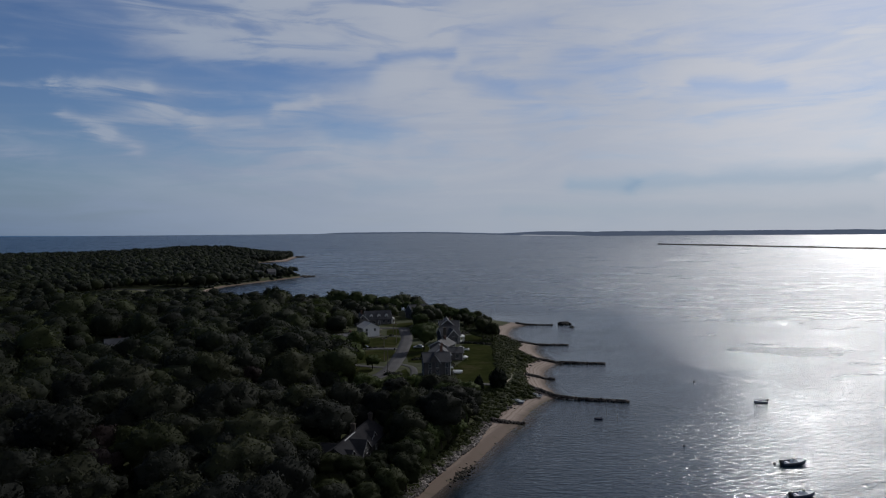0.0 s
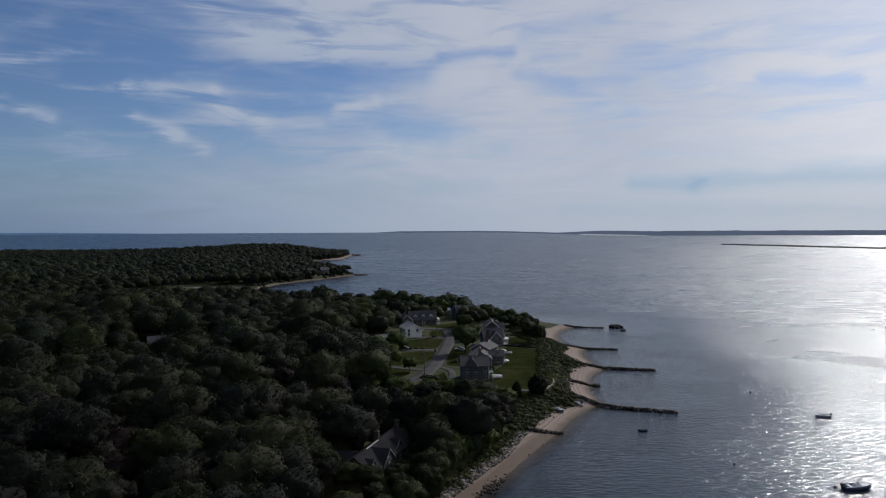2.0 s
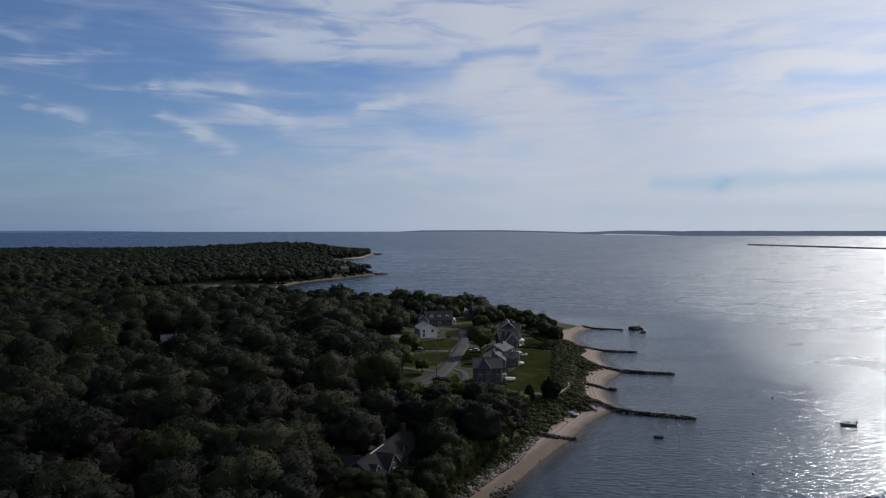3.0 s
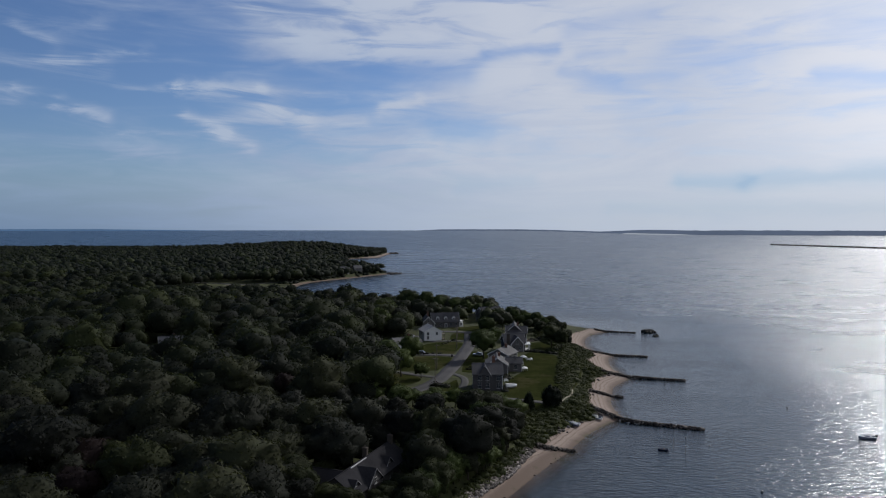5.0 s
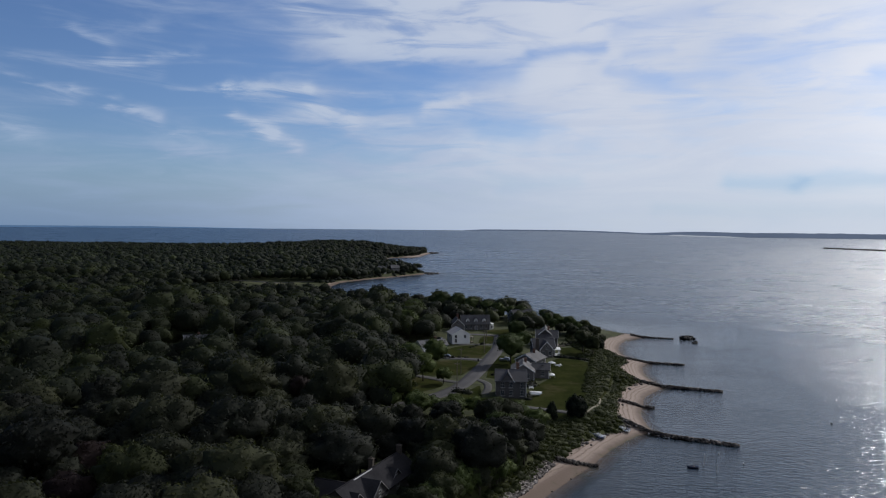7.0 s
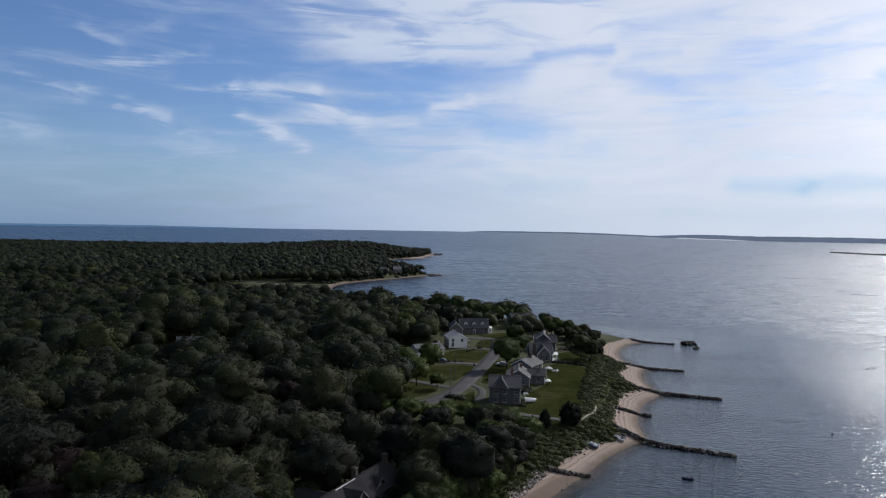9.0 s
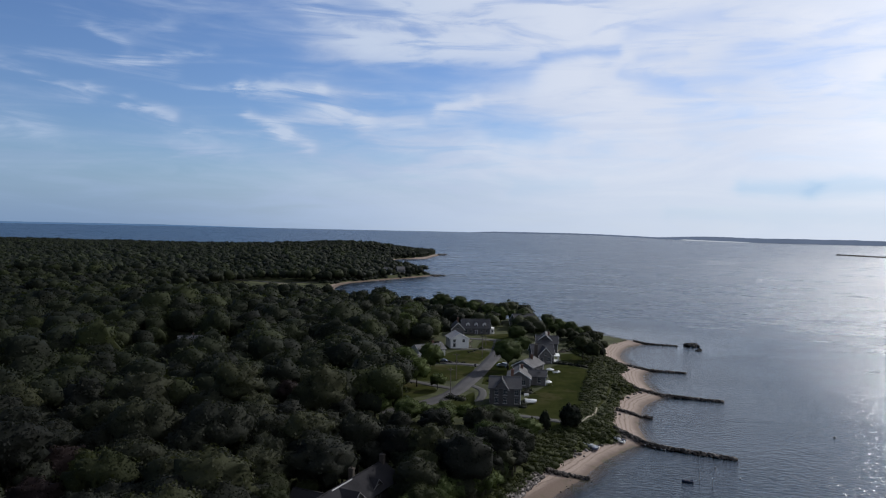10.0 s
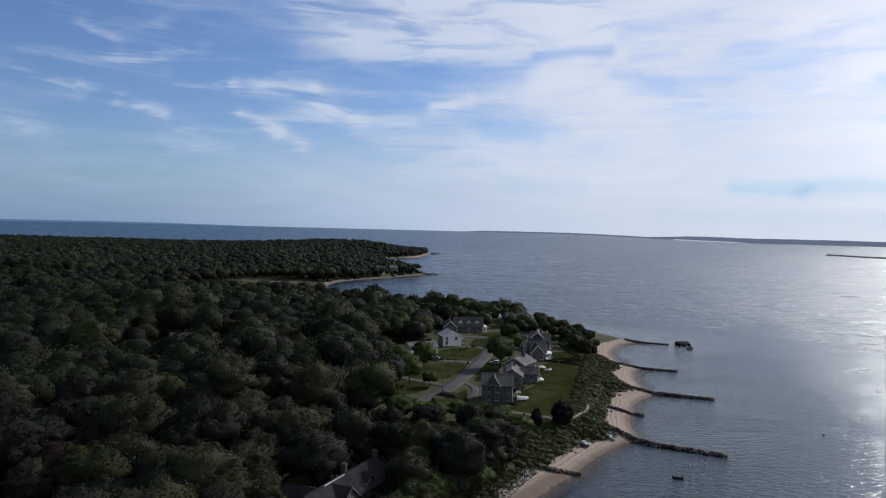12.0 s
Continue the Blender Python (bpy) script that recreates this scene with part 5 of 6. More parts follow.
# trees of the village, one by one
for x, y, size, tall, label in (
        (0.9, 308.9, 1.1, 0.86, "large round-crowned tree beside the street"), (-25.3, 271.0, 0.8, 1.0, "tree with reddish bare lower limbs"),
        (-26.1, 295.7, 0.85, 1.05, "tall thin-crowned tree before the bungalow"), (-17.9, 268.9, 0.55, 0.8, "small round tree beside the drive"),
        (-33.0, 283.0, 0.9, 1.0, "leafy tree at the wood's edge"), (-38.0, 275.0, 1.0, 1.0, "leafy tree at the wood's edge"), (-34.0, 262.0, 0.95, 1.0, "leafy tree at the wood's edge"),
        (-1.5, 366.0, 0.8, 0.95, "broad leafy tree beyond the street"), (3.0, 345.0, 0.7, 0.9, "leafy tree behind the houses"), (-2.0, 384.0, 0.68, 1.0, "broad leafy tree beyond the street"),
        (5.0, 392.0, 0.68, 0.95, "broad leafy tree beyond the street"), (24.0, 378.0, 0.55, 0.95, "dark tree above the far beach"), (29.0, 368.0, 0.6, 1.0, "dark tree above the far beach"),
        (32.0, 384.0, 0.6, 1.0, "dark tree above the far beach"), (29.5, 398.0, 0.55, 1.0, "dark tree above the far beach"), (34.0, 391.0, 0.48, 1.0, "dark tree above the far beach"),
        (-50.0, 352.0, 1.1, 1.1, "tall leafy tree behind the white house"), (-53.0, 374.0, 1.1, 1.15, "tall leafy tree behind the white house"), (-56.0, 392.0, 1.15, 1.1, "tall leafy tree behind the white house"), (28.5, 340.0, 0.8, 1.0, "tall dark tree in the garden above the beach"), (32.5, 335.0, 0.62, 1.1, "tall dark tree in the garden above the beach"),
        *((px, py, size, 1.15, "tall tree standing against the water on the point") for px, py, size in (
            (-52.4, 450, 1.05), (-42.1, 445, 1.02), (-33.0, 440, 0.88), (-24.4, 436, 0.79), (-17.2, 432, 0.79), (-9.5, 432, 0.64), (-4.2, 427, 0.76), (2.3, 420, 0.56),
            (10.5, 410, 0.60), (17.5, 400, 0.58), (22.3, 395, 0.62), (26.0, 390, 0.48))),
        (14.0, 398.0, 0.62, 0.9, "low tree on the wind-swept point"), (20.0, 408.0, 0.5, 0.9, "low tree on the wind-swept point"), (8.0, 440.0, 0.6, 0.9, "low tree on the wind-swept point"),
        (15.0, 428.0, 0.55, 0.9, "low tree on the wind-swept point"),
        *((px, py, size, 0.95, "dark tree above the far beach") for px, py, size in (
            (22, 388, 0.55), (26, 392, 0.5), (18, 384, 0.55), (36, 400, 0.42), (38, 386, 0.4), (35, 376, 0.42), (27, 405, 0.45), (10, 410, 0.6), (4, 412, 0.55), (22, 399, 0.5))),
        *((px, py, size, 0.8, "young leafy tree at the foot of the village") for px, py, size in (
            (-20, 233, 0.62), (-14.5, 231, 0.55), (-8, 233, 0.56), (-2, 231, 0.58), (4, 233, 0.52), (10, 233.5, 0.45), (-27, 229, 0.85), (-31, 241, 0.85), (-17, 225, 0.78), (-7, 224, 0.74), (2, 224, 0.72), (10, 225, 0.66), (15.5, 222, 0.6)))):
    tree(x, y, int(g.integers(0, 7)), size, g.uniform(0, 6.28), label, "village trees", tall, True)

# cedars by the lawn's foot
for x, y, wide, high in ((25.8, 236.5, 3.2, 6.6), (19.2, 231.6, 2.2, 5.4), (16.2, 226.8, 1.9, 4.8), (32.0, 357.0, 4.0, 6.8), (35.2, 353.5, 3.4, 5.2), (30.2, 362.0, 3.6, 6.4)):
    v, f = crown_arrays(int(x * 10), 40, 900, 0.075, 1.0, 3, 0.18)
    v[:, 2] -= v[:, 2].min() * 0.9
    v[:, 2] *= high / v[:, 2].max()
    v[:, :2] *= wide * (1.05 - (0.25 if wide > 3 else 0.65) * np.clip(v[:, 2:3] / high, 0, 1))
    ob = thing("cedar", pose(x, y, ground_z(x, y)), "dark dense cedar standing above the beach", "tree", "cedars above the beach")
    part("trunk", Geo().tube([(0, 0, -0.5), (0, 0, high * 0.7)], [0.18, 0.05], 6), MAT["bark"], ob)
    part("crown", array_mesh("crown", v, f, MAT["pine"], smooth=True), None, ob)


def woods(name, x, y, g, patterns, size0, size1, tall, label, mat="forest", category="woods", sink=0.3):
    """Many trees joined, each a turned and sized copy of a pattern."""
    zs = height(x, y)
    vs, fs, tones, k = [], [], [], 0
    for px, py, pz in zip(x, y, zs):
        v, f = patterns[int(g.integers(0, len(patterns)))]
        s, a = g.uniform(size0, size1) * (1.22 if g.uniform() < 0.2 else 1.0), g.uniform(0, 6.28)
        if 425 < py < 590 and -460 < px < -105:     # low, wind-clipped woods towards the marsh
            s *= 0.72
        if 395 < py < 500 and px > -90:             # shorter trees out on the point
            s *= 0.82
        c, q = math.cos(a) * s, math.sin(a) * s
        w = np.stack([v[:, 0] * c - v[:, 1] * q + px, v[:, 0] * q + v[:, 1] * c + py, v[:, 2] * s * tall * g.uniform(0.9, 1.12) + pz - sink], 1)
        vs.append(w)
        fs.append(f + k)
        tones.append(np.full(len(v), g.uniform(0, 1)))
        k += len(v)
    me = array_mesh(name, np.concatenate(vs), np.concatenate(fs), MAT[mat], [("tone", np.concatenate(tones))], True)
    return tagged(new(name, me), label, category, kind="stuff")


def pattern(seed, lumps, cards, card, span, top, squat=0.8, level=2, rough=0.24, core=0.93):
    v, f = crown_arrays(seed, lumps, cards, card, squat, level, rough, core)
    v = v * span
    v[:, 2] += top - v[:, 2].max()
    return v, f


mid = [pattern(200 + k, 30, 520, 0.058, 5.8, 12.5, 0.85, 2, 0.30, 0.93) for k in range(6)]
far = [pattern(240 + k, 22, 120, 0.12, 5.6, 12.0, 0.85, 2, 0.28) for k in range(5)]
tiny = [pattern(280 + k, 9, 10, 0.26, 4.6, 9.0, 0.85, 1) for k in range(5)]
x2, y2, g2 = plant(-470, 60, 120, 480, 9.0, 12)
r2 = np.hypot(x2 - 10, y2 - 10)
keep = (r2 >= NEAR_EDGE) & (r2 < 400)
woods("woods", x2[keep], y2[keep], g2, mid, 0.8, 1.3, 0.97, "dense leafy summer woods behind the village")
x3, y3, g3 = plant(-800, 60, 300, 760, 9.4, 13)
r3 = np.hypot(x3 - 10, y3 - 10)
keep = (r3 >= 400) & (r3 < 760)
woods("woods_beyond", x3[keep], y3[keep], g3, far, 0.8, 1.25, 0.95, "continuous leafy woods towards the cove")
x4, y4, g4 = plant(-1500, -100, 500, 1640, 8.6, 14)
r4 = np.hypot(x4 - 10, y4 - 10)
keep = r4 >= 760
woods("headland_woods", x4[keep], y4[keep], g4, tiny, 0.8, 1.2, 0.95, "dark woods covering the headland", "headland")

# wind-clipped scrub on the bank above the beach
bush = [pattern(320 + k, 12, 50, 0.13, 2.1, 1.35, 0.6, 1, 0.2, 0.78) for k in range(5)]
g5 = np.random.default_rng(31)
bx, by = g5.uniform(-20, 52, 17000), g5.uniform(118, 460, 17000)
s = inside_by(SCRUB, bx, by)
belt = np.where(by < 206, 3.0, np.where(by < 245, 9.0, 16.0))
ok = (s > 0.3) & (s < belt) & ~((bx < 28.0 + 0.045 * (by - 262)) & (by > 236) & (by < 326)) & ~((np.abs(by - 242.0 + 0.2 * (bx - 15)) < 2.2) & (bx < 27))
ok &= ~((by > 404) & (bx > 24))
for q in curve_through(FOOTPATH, 10) + curve_through(BANK_PATH, 10):
    ok &= np.hypot(bx - q[0], by - q[1]) > 1.15
woods("scrub", bx[ok], by[ok], g5, bush, 0.35, 1.05, 0.85, "green wind-clipped scrub on the bank above the beach", "scrub", "scrub", 0.1)


# low growth down to the sand of the headland
g6 = np.random.default_rng(47)
bx, by = g6.uniform(-330, -140, 9000), g6.uniform(700, 1560, 9000)
s = inside_by(SCRUB, bx, by)
ok = (s > 0.5) & (s < 14) & (np.hypot(bx + 191, by - 819) > 9)
woods("headland_scrub", bx[ok], by[ok], g6, [pattern(340 + k, 7, 8, 0.3, 3.0, 3.2, 0.7, 1) for k in range(3)], 0.6, 1.2, 0.9, "dark low scrub above the headland's beach", "headland", "scrub", 0.3)


def hedge(points, size, label, group):
    """Separate rounded shrubs in a row."""
    line = curve_through(points, 4)
    for p in line:
        v, f = bush[int(g5.integers(0, 5))]
        q = float(size * g5.uniform(0.75, 1.2))
        me = array_mesh("shrub", v * q, f, MAT["leaf"])
        ob = tagged(new("shrub", me), label, "shrub", group)
        ob.matrix_basis = pose(p[0] + float(g5.uniform(-0.4, 0.4)), p[1] + float(g5.uniform(-0.4, 0.4)), ground_z(*p) - 0.05, 0, 0, float(g5.uniform(0, 360)))


hedge([(18.5, 327.0), (24, 325.5), (30.5, 322.5)], 0.9, "clipped green shrub of the garden hedge", "garden hedge")
hedge([(-12.0, 258.5), (-8.0, 257.0)], 1.0, "rounded dark shrub at the street's edge", "street shrubs")
hedge([(11.0, 271.0), (11.6, 275.5)], 1.1, "dark rounded shrub against the cottage wall", "cottage shrubs")
hedge([(-2.8, 286.5), (2.0, 288.0)], 0.8, "dark rounded shrub against the cottage wall", "cottage shrubs")
hedge([(11.2, 253.0), (11.0, 259.0)], 0.8, "dark rounded shrub against the shingled house", "cottage shrubs")
hedge([(-19.0, 341.5), (-15, 352.8)], 0.7, "garden shrub before the white house", "garden shrubs")
hedge([(20.0, 356.0), (25.0, 362.0), (31.0, 356.0)], 1.3, "dense shrub below the slate-coloured house", "garden shrubs")
hedge([(-28.0, 316.5), (-18.0, 317.5)], 0.75, "low shrub beside the drive", "garden shrubs")


# ---- boats ----
def hull_rings(length, beam, depth, bow=1.9, n=9):
    rings = []
    for k in range(n):
        f = k / (n - 1)
        w = beam / 2 * (1 - max(0.0, (f - 0.45) / 0.55) ** bow) + 0.02
        w *= 0.9 + 0.1 * min(1.0, f * 4)
        sheer = depth * (1 + 0.35 * f * f)
        keel = depth * 0.55 * max(0.0, (f - 0.7) / 0.3) ** 2
        y = (f - 0.5) * length
        rings.append([(-w, y, sheer), (-w * 0.93, y, sheer * 0.45), (-w * 0.6, y, keel - 0.10), (0, y, keel - 0.22), (w * 0.6, y, keel - 0.10), (w * 0.93, y, sheer * 0.45), (w, y, sheer)])
    return rings


def open_hull(geo, length, beam, depth, wall=0.08):
    """A hull shell with a floor inside."""
    outer = hull_rings(length, beam, depth)
    n, m = len(outer), len(outer[0])
    verts = [p for r in outer for p in r]
    faces = [(k * m + i, k * m + i + 1, (k + 1) * m + i + 1, (k + 1) * m + i) for k in range(n - 1) for i in range(m - 1)]
    faces.append(tuple(range(m)))
    base = len(verts)
    for r in outer:
        w, y, z = r[-1]
        q = max(w - wall, 0.01)
        verts += [(-q, y, z), (-q * 0.9, y, depth * 0.45), (q * 0.9, y, depth * 0.45), (q, y, z)]
    for k in range(n - 1):
        a, b = base + 4 * k, base + 4 * (k + 1)
        faces += [(a + i, b + i, b + i + 1, a + i + 1) for i in range(3)]
        faces += [(k * m, (k + 1) * m, b, a), (k * m + m - 1, a + 3, b + 3, (k + 1) * m + m - 1)]
    faces.append((base, base + 1, base + 2, base + 3))
    faces.append((0, base, base + 3, m - 1))
    return geo.put(verts, faces)


def outboard(parent, y, z, s=1.0):
    motor = part("outboard", Geo().loft([[(x * s * w, (y + yy * s), z + zz * s) for x, yy in ((-0.16, -0.5), (0.16, -0.5), (0.16, 0.0), (-0.16, 0.0))] for w, zz in ((0.8, 0.0), (1.1, 0.15), (1.0, 0.42), (0.6, 0.52))]), MAT["black"], parent, "black outboard motor")
    part("motor_leg", Geo().box(-0.06 * s, 0.06 * s, y - 0.35 * s, y - 0.12 * s, z - 0.7 * s, z + 0.1 * s), MAT["black"], motor)


def motor_boat(x, y, turn, length, label, hull="hull_blue", cabin=True):
    b = thing("motor_boat", pose(x, y, 0.0, 0, 0, turn), label, "boat", "boats at their moorings")
    beam, depth = length * 0.37, length * 0.15
    part("hull", open_hull(Geo(), length, beam, depth), MAT[hull], b, "", True)
    rim = [r[-1] for r in hull_rings(length, beam, depth)]
    geo = Geo()
    geo.tube([(p[0], p[1], p[2]) for p in rim] + [(-p[0], p[1], p[2]) for p in reversed(rim)], [0.05] * (2 * len(rim)), 5)
    part("gunwale", geo, MAT["hull_white"], b, "white rub rail")
    deck = [r[-1] for r in hull_rings(length, beam, depth)][5:]
    part("foredeck", Geo().put([(p[0] * 0.95, p[1], p[2] - 0.02) for p in deck] + [(-p[0] * 0.95, p[1], p[2] - 0.02) for p in reversed(deck)] + [(p[0] * 0.95, p[1], p[2] - 0.14) for p in deck] + [(-p[0] * 0.95, p[1], p[2] - 0.14) for p in reversed(deck)],
         [tuple(range(8)), tuple(range(15, 7, -1))] + [(i, (i + 1) % 8, 8 + (i + 1) % 8, 8 + i) for i in range(8)]), MAT["hull_white"], b)
    if cabin:
        part("console", Geo().loft([[(-0.7, -0.6, depth * 0.45), (0.7, -0.6, depth * 0.45), (0.7, 1.1, depth * 0.45), (-0.7, 1.1, depth * 0.45)], [(-0.6, -0.45, depth + 0.4), (0.6, -0.45, depth + 0.4), (0.5, 0.6, depth + 0.4), (-0.5, 0.6, depth + 0.4)]]), MAT["hull_white"], b)
        part("windscreen", Geo().prism([(-0.55, 0.2, depth + 0.4), (0.55, 0.2, depth + 0.4), (0.45, 0.02, depth + 0.85), (-0.45, 0.02, depth + 0.85)], (0, 0.03, 0)), MAT["glass"], b)
        for s in (-1, 1):
            part("rail_post", Geo().tube([(s * beam * 0.33, length * 0.2, depth), (s * beam * 0.3, length * 0.2, depth + 0.55)], [0.025, 0.025], 5), MAT["metal"], b)
        part("antenna", Geo().tube([(0.3, 0, depth + 0.4), (0.34, -0.1, depth + 2.2)], [0.02, 0.01], 5), MAT["white"], b)
    part("seat", Geo().box(-beam * 0.32, beam * 0.32, -length * 0.30, -length * 0.22, depth * 0.4, depth * 0.95), MAT["hull_white"], b)
    outboard(b, -length / 2, depth, 1.0)
    return b


motor_boat(89.6, 170.4, -84, 6.2, "dark-hulled motor boat lying at its mooring")
motor_boat(81.3, 150.4, -80, 5.6, "low open motor boat with a dark hull at its mooring")
motor_boat(109.6, 230.4, 94, 4.4, "small open skiff with outboard lying at its mooring", "canvas", False)
# swim raft near the long groyne
raft = thing("raft", pose(53.3, 213.6, 0.0, 0, 0, 6), "small dark rowing boat moored in the calm bay", "boat", "boats at their moorings")
part("hull", open_hull(Geo(), 2.6, 1.2, 0.36), MAT["hull_blue"], raft, "", True).matrix_basis = pose(0, 0, 0.04, 0, 0, 90)
for k in (-0.5, 0.4):
    part("thwart", Geo().box(k - 0.12, k + 0.12, -0.5, 0.5, 0.28, 0.33), MAT["timber"], raft)
for x, y, r in ((100.1, 262.8, 0.35), (69.2, 186.4, 0.3), (85.6, 171.5, 0.4), (61.5, 226.0, 0.22), (66.0, 219.0, 0.2)):
    b = thing("buoy", pose(x, y, 0.0), "round mooring buoy floating on the bay", "buoy", "mooring buoys")
    part("float", Geo().tube([(0, 0, -r), (0, 0, -r * 0.6), (0, 0, 0), (0, 0, r * 0.6), (0, 0, r)], [0.02, r * 0.8, r, r * 0.8, r * 0.15], 10), MAT["buoy"], b, "", True)
    part("ring", Geo().tube([(0, 0, r * 0.9), (0, 0, r * 1.35)], [0.05, 0.05], 6), MAT["metal"], b)
for x, y, high in ((56.2, 215.6, 3.4), (58.4, 211.4, 2.6)):
    stake = thing("mooring_stake", pose(x, y, -0.6, 2.0, 1.5, 0), "thin weathered stake standing in the shallow bay", "stake", "mooring stakes")
    part("shaft", Geo().tube([(0, 0, -1.0), (0, 0, high)], [0.06, 0.035], 6), MAT["timber"], stake)
    part("tip", Geo().tube([(0, 0, high - 0.02), (0, 0, high + 0.12)], [0.05, 0.02], 6), MAT["metal"], stake)
# far sails on the open bay
for x, y in ((461.0, 2868.0), (664.0, 2953.0)):
    b = thing("sailing_boat", pose(x, y, 0.4, 0, 0, 60) @ Matrix.Diagonal((0.6, 0.6, 0.6, 1)), "tiny sailing boat far out on the bay", "boat", "sails on the bay")
    part("hull", open_hull(Geo(), 9.0, 2.8, 1.0), MAT["hull_white"], b)
    part("sail", Geo().prism([(0, -3.6, 1.6), (0, 0.6, 1.6), (0, 0.6, 11.0)], (0.04, 0, 0)), MAT["white"], b)
    part("mast", Geo().tube([(0, 0.7, 0.5), (0, 0.7, 11.8)], [0.08, 0.05], 6), MAT["metal"], b)


def dinghy(x, y, turn, mat, label, tilt=0.0, length=3.1):
    d = thing("dinghy", pose(x, y, ground_z(x, y) + 0.2, 0, tilt, turn), label, "boat", "dinghies on the beach")
    part("hull", open_hull(Geo(), length, 1.15, 0.4), MAT[mat], d, "", True)
    part("thwart", Geo().box(-0.5, 0.5, -0.2, 0.05, 0.28, 0.33), MAT["timber"], d)
    part("stern_seat", Geo().box(-0.45, 0.45, -length * 0.46, -length * 0.36, 0.28, 0.33), MAT["timber"], d)


for x, y, turn, mat, tilt in ((30.6, 230.6, 70, "hull_white", 0), (31.6, 229.4, 62, "canvas", 8), (32.0, 230.4, 66, "hull_white", -6),
                              (37.8, 239.8, 48, "hull_white", 5), (39.0, 239.0, 55, "hull_white", -6), (39.4, 240.2, 40, "canvas", 0)):
    dinghy(x, y, turn, mat, "small dinghy drawn up on the sand" if mat != "canvas" else "small dinghy under a grey canvas cover", tilt)
dinghy(33.9, 318.0, 150, "canvas", "upturned dark dinghy lying in the scrub", 160)


# ---- cars, poles and yard things ----
def car(x, y, turn, mat, label):
    c = thing("car", pose(x, y, ground_z(x, y) + 0.07, 0, 0, turn), label, "car")
    side = [(-2.2, 0.35), (-2.2, 0.85), (-2.0, 0.98), (-1.2, 1.02), (1.2, 0.98), (2.1, 0.82), (2.2, 0.6), (2.2, 0.35)]
    part("body", Geo().prism([(-0.88, y0, z) for y0, z in side], (1.76, 0, 0)), MAT[mat], c)
    roof = [(-1.9, 0.98), (-1.4, 1.45), (0.2, 1.47), (0.95, 0.99)]
    part("cabin", Geo().loft([[(s * 0.84, y0, z) if z < 1.2 else (s * 0.68, y0, z) for y0, z in roof] for s in (-1, 1)]), MAT["glass"], c, "dark tinted windows")
    part("roof", Geo().box(-0.66, 0.66, -1.4, 0.2, 1.45, 1.5), MAT[mat], c)
    for sx in (-0.8, 0.8):
        for sy in (-1.35, 1.35):
            w = part("wheel", Geo().tube([(sx - 0.11, sy, 0.32), (sx + 0.11, sy, 0.32)], [0.32, 0.32], 14), MAT["black"], c)
            part("rim", Geo().tube([(sx - 0.125, sy, 0.32), (sx + 0.125, sy, 0.32)], [0.19, 0.19], 10), MAT["metal"], w)
    for sx in (-0.62, 0.62):
        part("headlight", Geo().box(sx - 0.2, sx + 0.2, 2.16, 2.23, 0.62, 0.76), MAT["glass"], c)


car(-1.6, 314.0, 78, "car_silver", "silver car parked on the grass under a tree")
car(-25.6, 314.6, 88, "car_dark", "dark car parked on the drive")
car(-36.5, 357.0, 70, "car_dark", "dark car parked behind the white house")
car(-31.0, 290.0, 30, "car_silver", "pale car parked before the bungalow")


def pole(x, y, high, label):
    p = thing("utility_pole", pose(x, y, ground_z(x, y)), label, "utility pole", "poles along the street")
    part("shaft", Geo().tube([(0, 0, -0.8), (0, 0, high)], [0.14, 0.09], 8), MAT["timber"], p)
    part("crossarm", Geo().box(-1.1, 1.1, -0.06, 0.06, high - 0.75, high - 0.6), MAT["timber"], p)
    for k in (-0.95, -0.35, 0.35, 0.95):
        part("insulator", Geo().tube([(k, 0, high - 0.6), (k, 0, high - 0.4)], [0.05, 0.04], 6), MAT["rock"], p)


for x, y in ((-11.6, 258.5), (-14.6, 285.0), (-12.0, 330.0), (-15.0, 362.0)):
    pole(x, y, 9.5, "weathered wooden utility pole beside the street")


def patio_set(x, y, turn):
    """White canopy over garden seats."""
    t = thing("garden_canopy", pose(x, y, ground_z(x, y), 0, 0, turn), "white canopy on the lawn behind a house", "canopy", "white garden canopies")
    n = 8
    rim = [(1.55 * math.cos(2 * math.pi * k / n), 1.2 * math.sin(2 * math.pi * k / n)) for k in range(n)]
    part("canopy", Geo().loft([[(a, b, 0.95) for a, b in rim], [(a * 0.92, b * 0.92, 1.2) for a, b in rim], [(a * 0.2, b * 0.2, 1.65) for a, b in rim]]), MAT["white"], t)
    for a in (-1.0, 1.0):
        for b in (-0.7, 0.7):
            part("leg", Geo().tube([(a, b, 0), (a, b, 1.0)], [0.05, 0.05], 6), MAT["metal"], t)


def laid_up_boat(x, y, turn, length, label):
    """A boat on the grass under a tight white cover."""
    b = thing("covered_boat", pose(x, y, ground_z(x, y) + 0.35, 0, 0, turn), label, "boat", "boats laid up on the lawn")
    rings = hull_rings(length, length * 0.42, length * 0.17)
    part("hull", open_hull(Geo(), length, length * 0.42, length * 0.17), MAT["hull_white"], b, "", True)
    ribs = [[(w * r[-1][0], r[-1][1], r[-1][2] + lift * length * 0.16 * (1 - (k / (len(rings) - 1)) ** 1.5)) for w, lift in ((1.03, 0.0), (0.6, 0.75), (0.0, 1.0), (-0.6, 0.75), (-1.03, 0.0))] for k, r in enumerate(rings)]
    part("cover", Geo().loft(ribs), MAT["white"], b, "white fitted boat cover")
    for k in (-0.25, 0.25):
        part("chock", Geo().box(-0.5, 0.5, k * length - 0.15, k * length + 0.15, -0.4, -0.05), MAT["timber"], b)


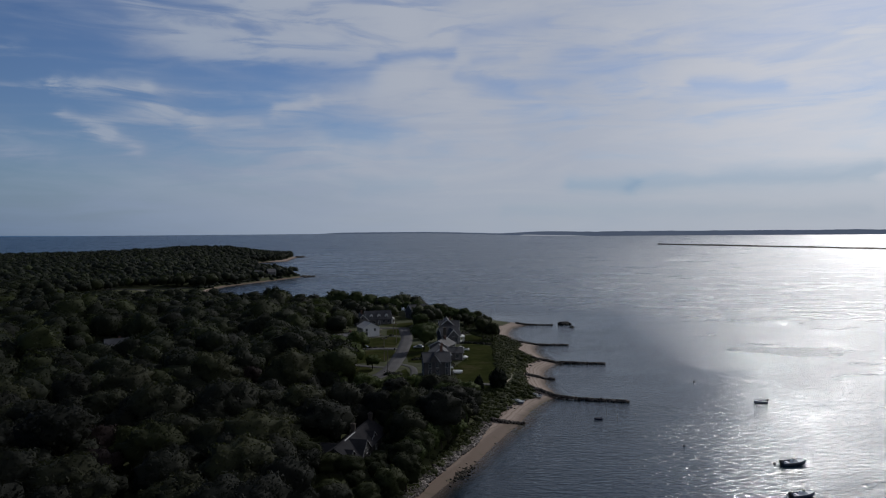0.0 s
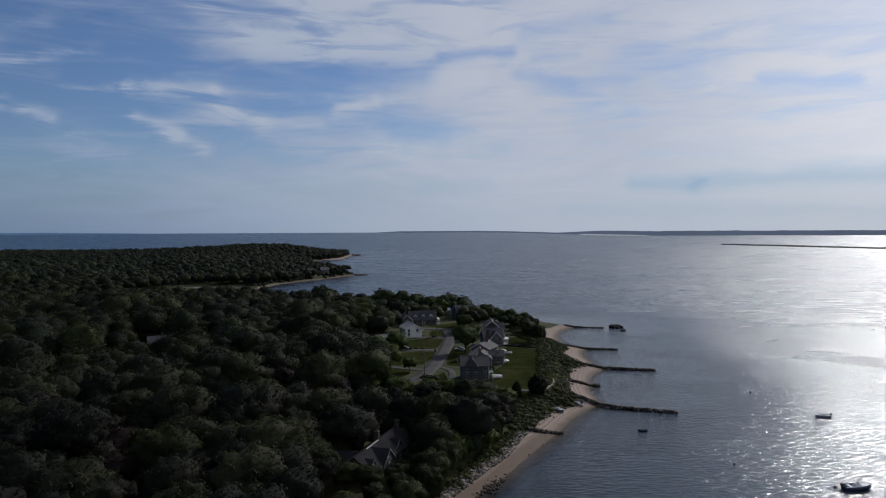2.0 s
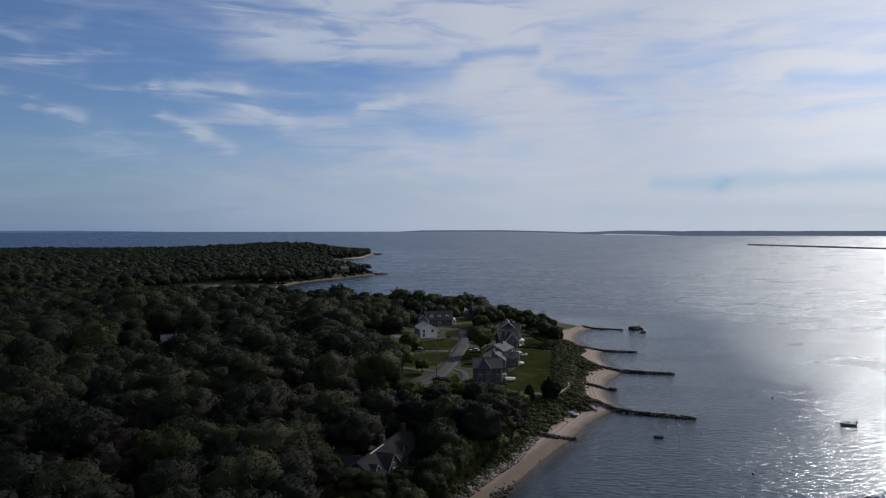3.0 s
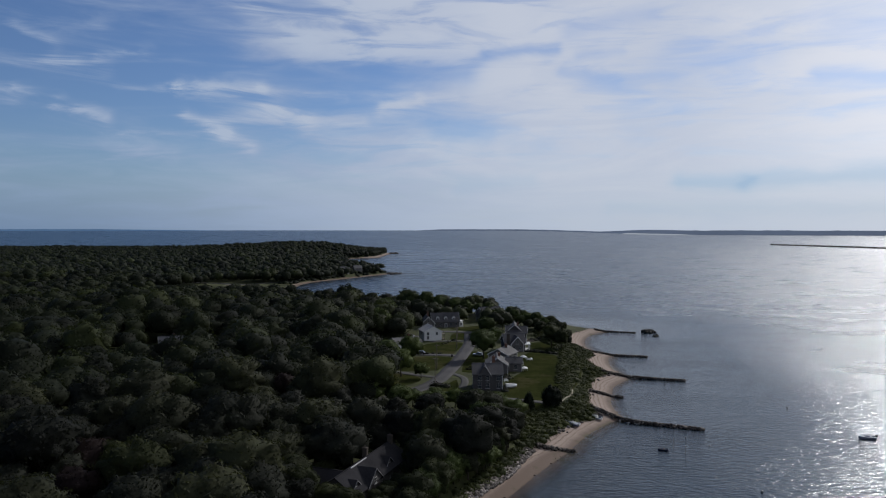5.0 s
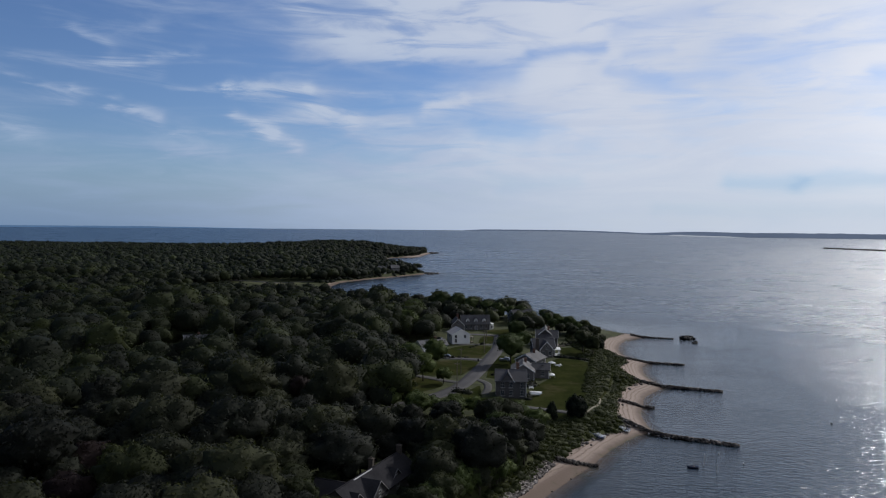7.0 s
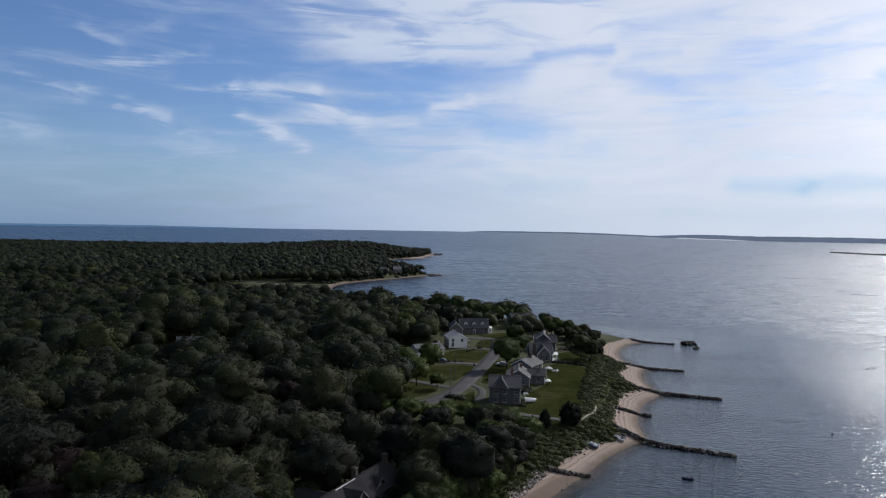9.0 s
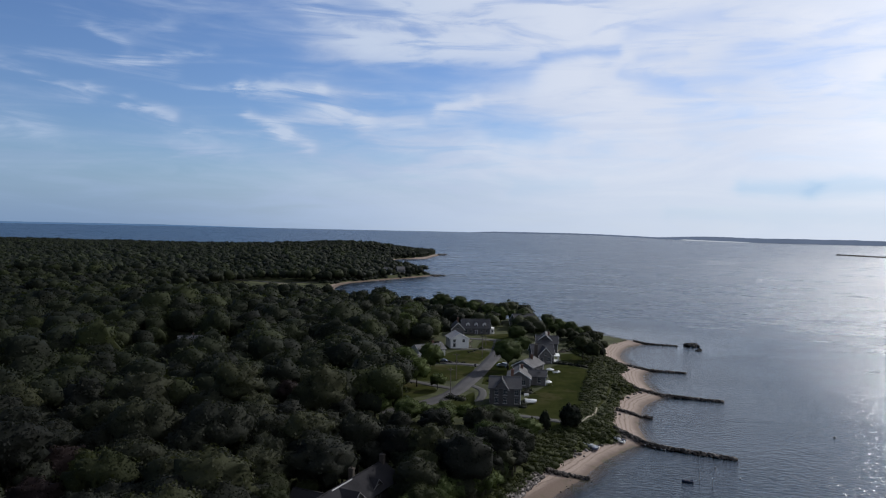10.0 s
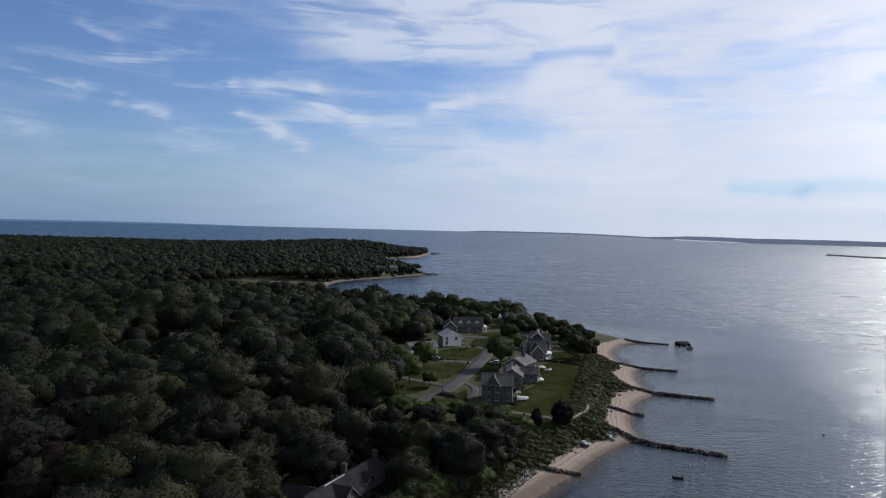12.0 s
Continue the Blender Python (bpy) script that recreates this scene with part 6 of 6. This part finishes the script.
laid_up_boat(13.4, 258.0, -70, 3.8, "white covered boat laid up beside the shingled house")
patio_set(16.6, 308.4, 10)
patio_set(17.2, 286.0, 40)
for x, y, turn in ((18.8, 306.6, 10), (20.0, 308.2, 80), (11.4, 267.0, 30)):
    t = thing("bench", pose(x, y, ground_z(x, y), 0, 0, turn), "white painted bench on the lawn", "bench", "garden benches")
    part("seat", Geo().box(-0.8, 0.8, -0.25, 0.25, 0.42, 0.47), MAT["white"], t)
    part("backrest", Geo().box(-0.8, 0.8, 0.22, 0.28, 0.47, 0.95), MAT["white"], t)
    for a in (-0.7, 0.7):
        for b in (-0.2, 0.2):
            part("leg", Geo().box(a - 0.04, a + 0.04, b - 0.04, b + 0.04, 0, 0.42), MAT["white"], t)
bin_thing = thing("bin", pose(-11.8, 310.5, ground_z(-11.8, 310.5)), "dark wheeled bin at the street's edge", "bin")
part("tub", Geo().loft([[(-s, -s, z), (s, -s, z), (s, s, z), (-s, s, z)] for s, z in ((0.26, 0.06), (0.33, 1.0))]), MAT["black"], bin_thing)
part("lid", Geo().box(-0.35, 0.35, -0.36, 0.36, 1.0, 1.06), MAT["black"], bin_thing)

# marsh, road and jetty at the neck of the headland
def patch(name, cx, cy, rx, ry, turn, mat, label, category, lift=0.25):
    pts = []
    for k in range(40):
        a = 2 * math.pi * k / 40
        r = 1 + 0.12 * noise.noise((math.cos(a) * 2, math.sin(a) * 2, cx))
        u, v = rx * r * math.cos(a), ry * r * math.sin(a)
        c, s = math.cos(radians(turn)), math.sin(radians(turn))
        pts.append((cx + u * c - v * s, cy + u * s + v * c))
    hs = height([p[0] for p in pts] + [cx], [p[1] for p in pts] + [cy])
    geo = Geo().put([(p[0], p[1], h + lift) for p, h in zip(pts, hs)] + [(cx, cy, hs[-1] + lift)], [(k, (k + 1) % 40, 40) for k in range(40)])
    tagged(new(name, geo.mesh(name, mat)), label, category, kind="structure")


weed = []
for _ in range(150):
    x, y = 11.0 + rng.normal(0, 0.75), 168.0 + rng.normal(0, 2.6)
    x += 0.42 * (y - 168.0)
    weed.append((x, y, max(ground_z(x, y), -0.02) - 0.06, rng.uniform(0.2, 0.6)))
stones("seaweed", weed, rng, MAT["seaweed"], "dark mat of seaweed lying at the waterline", "seaweed")
patch("marsh", -255, 692, 42, 20, 3, MAT["marsh"], "flat strip of yellow-green marsh grass", "marsh")
strip("causeway", [(-330, 700), (-290, 694), (-262, 686), (-245, 697), (-225, 712)], 4.0, MAT["gravel"], "pale gravel road across the marsh", "road", 0.6)
patch("parking", -262, 684, 12, 5, 20, MAT["dirt"], "bare sandy parking place beside the marsh", "parking", 0.5)
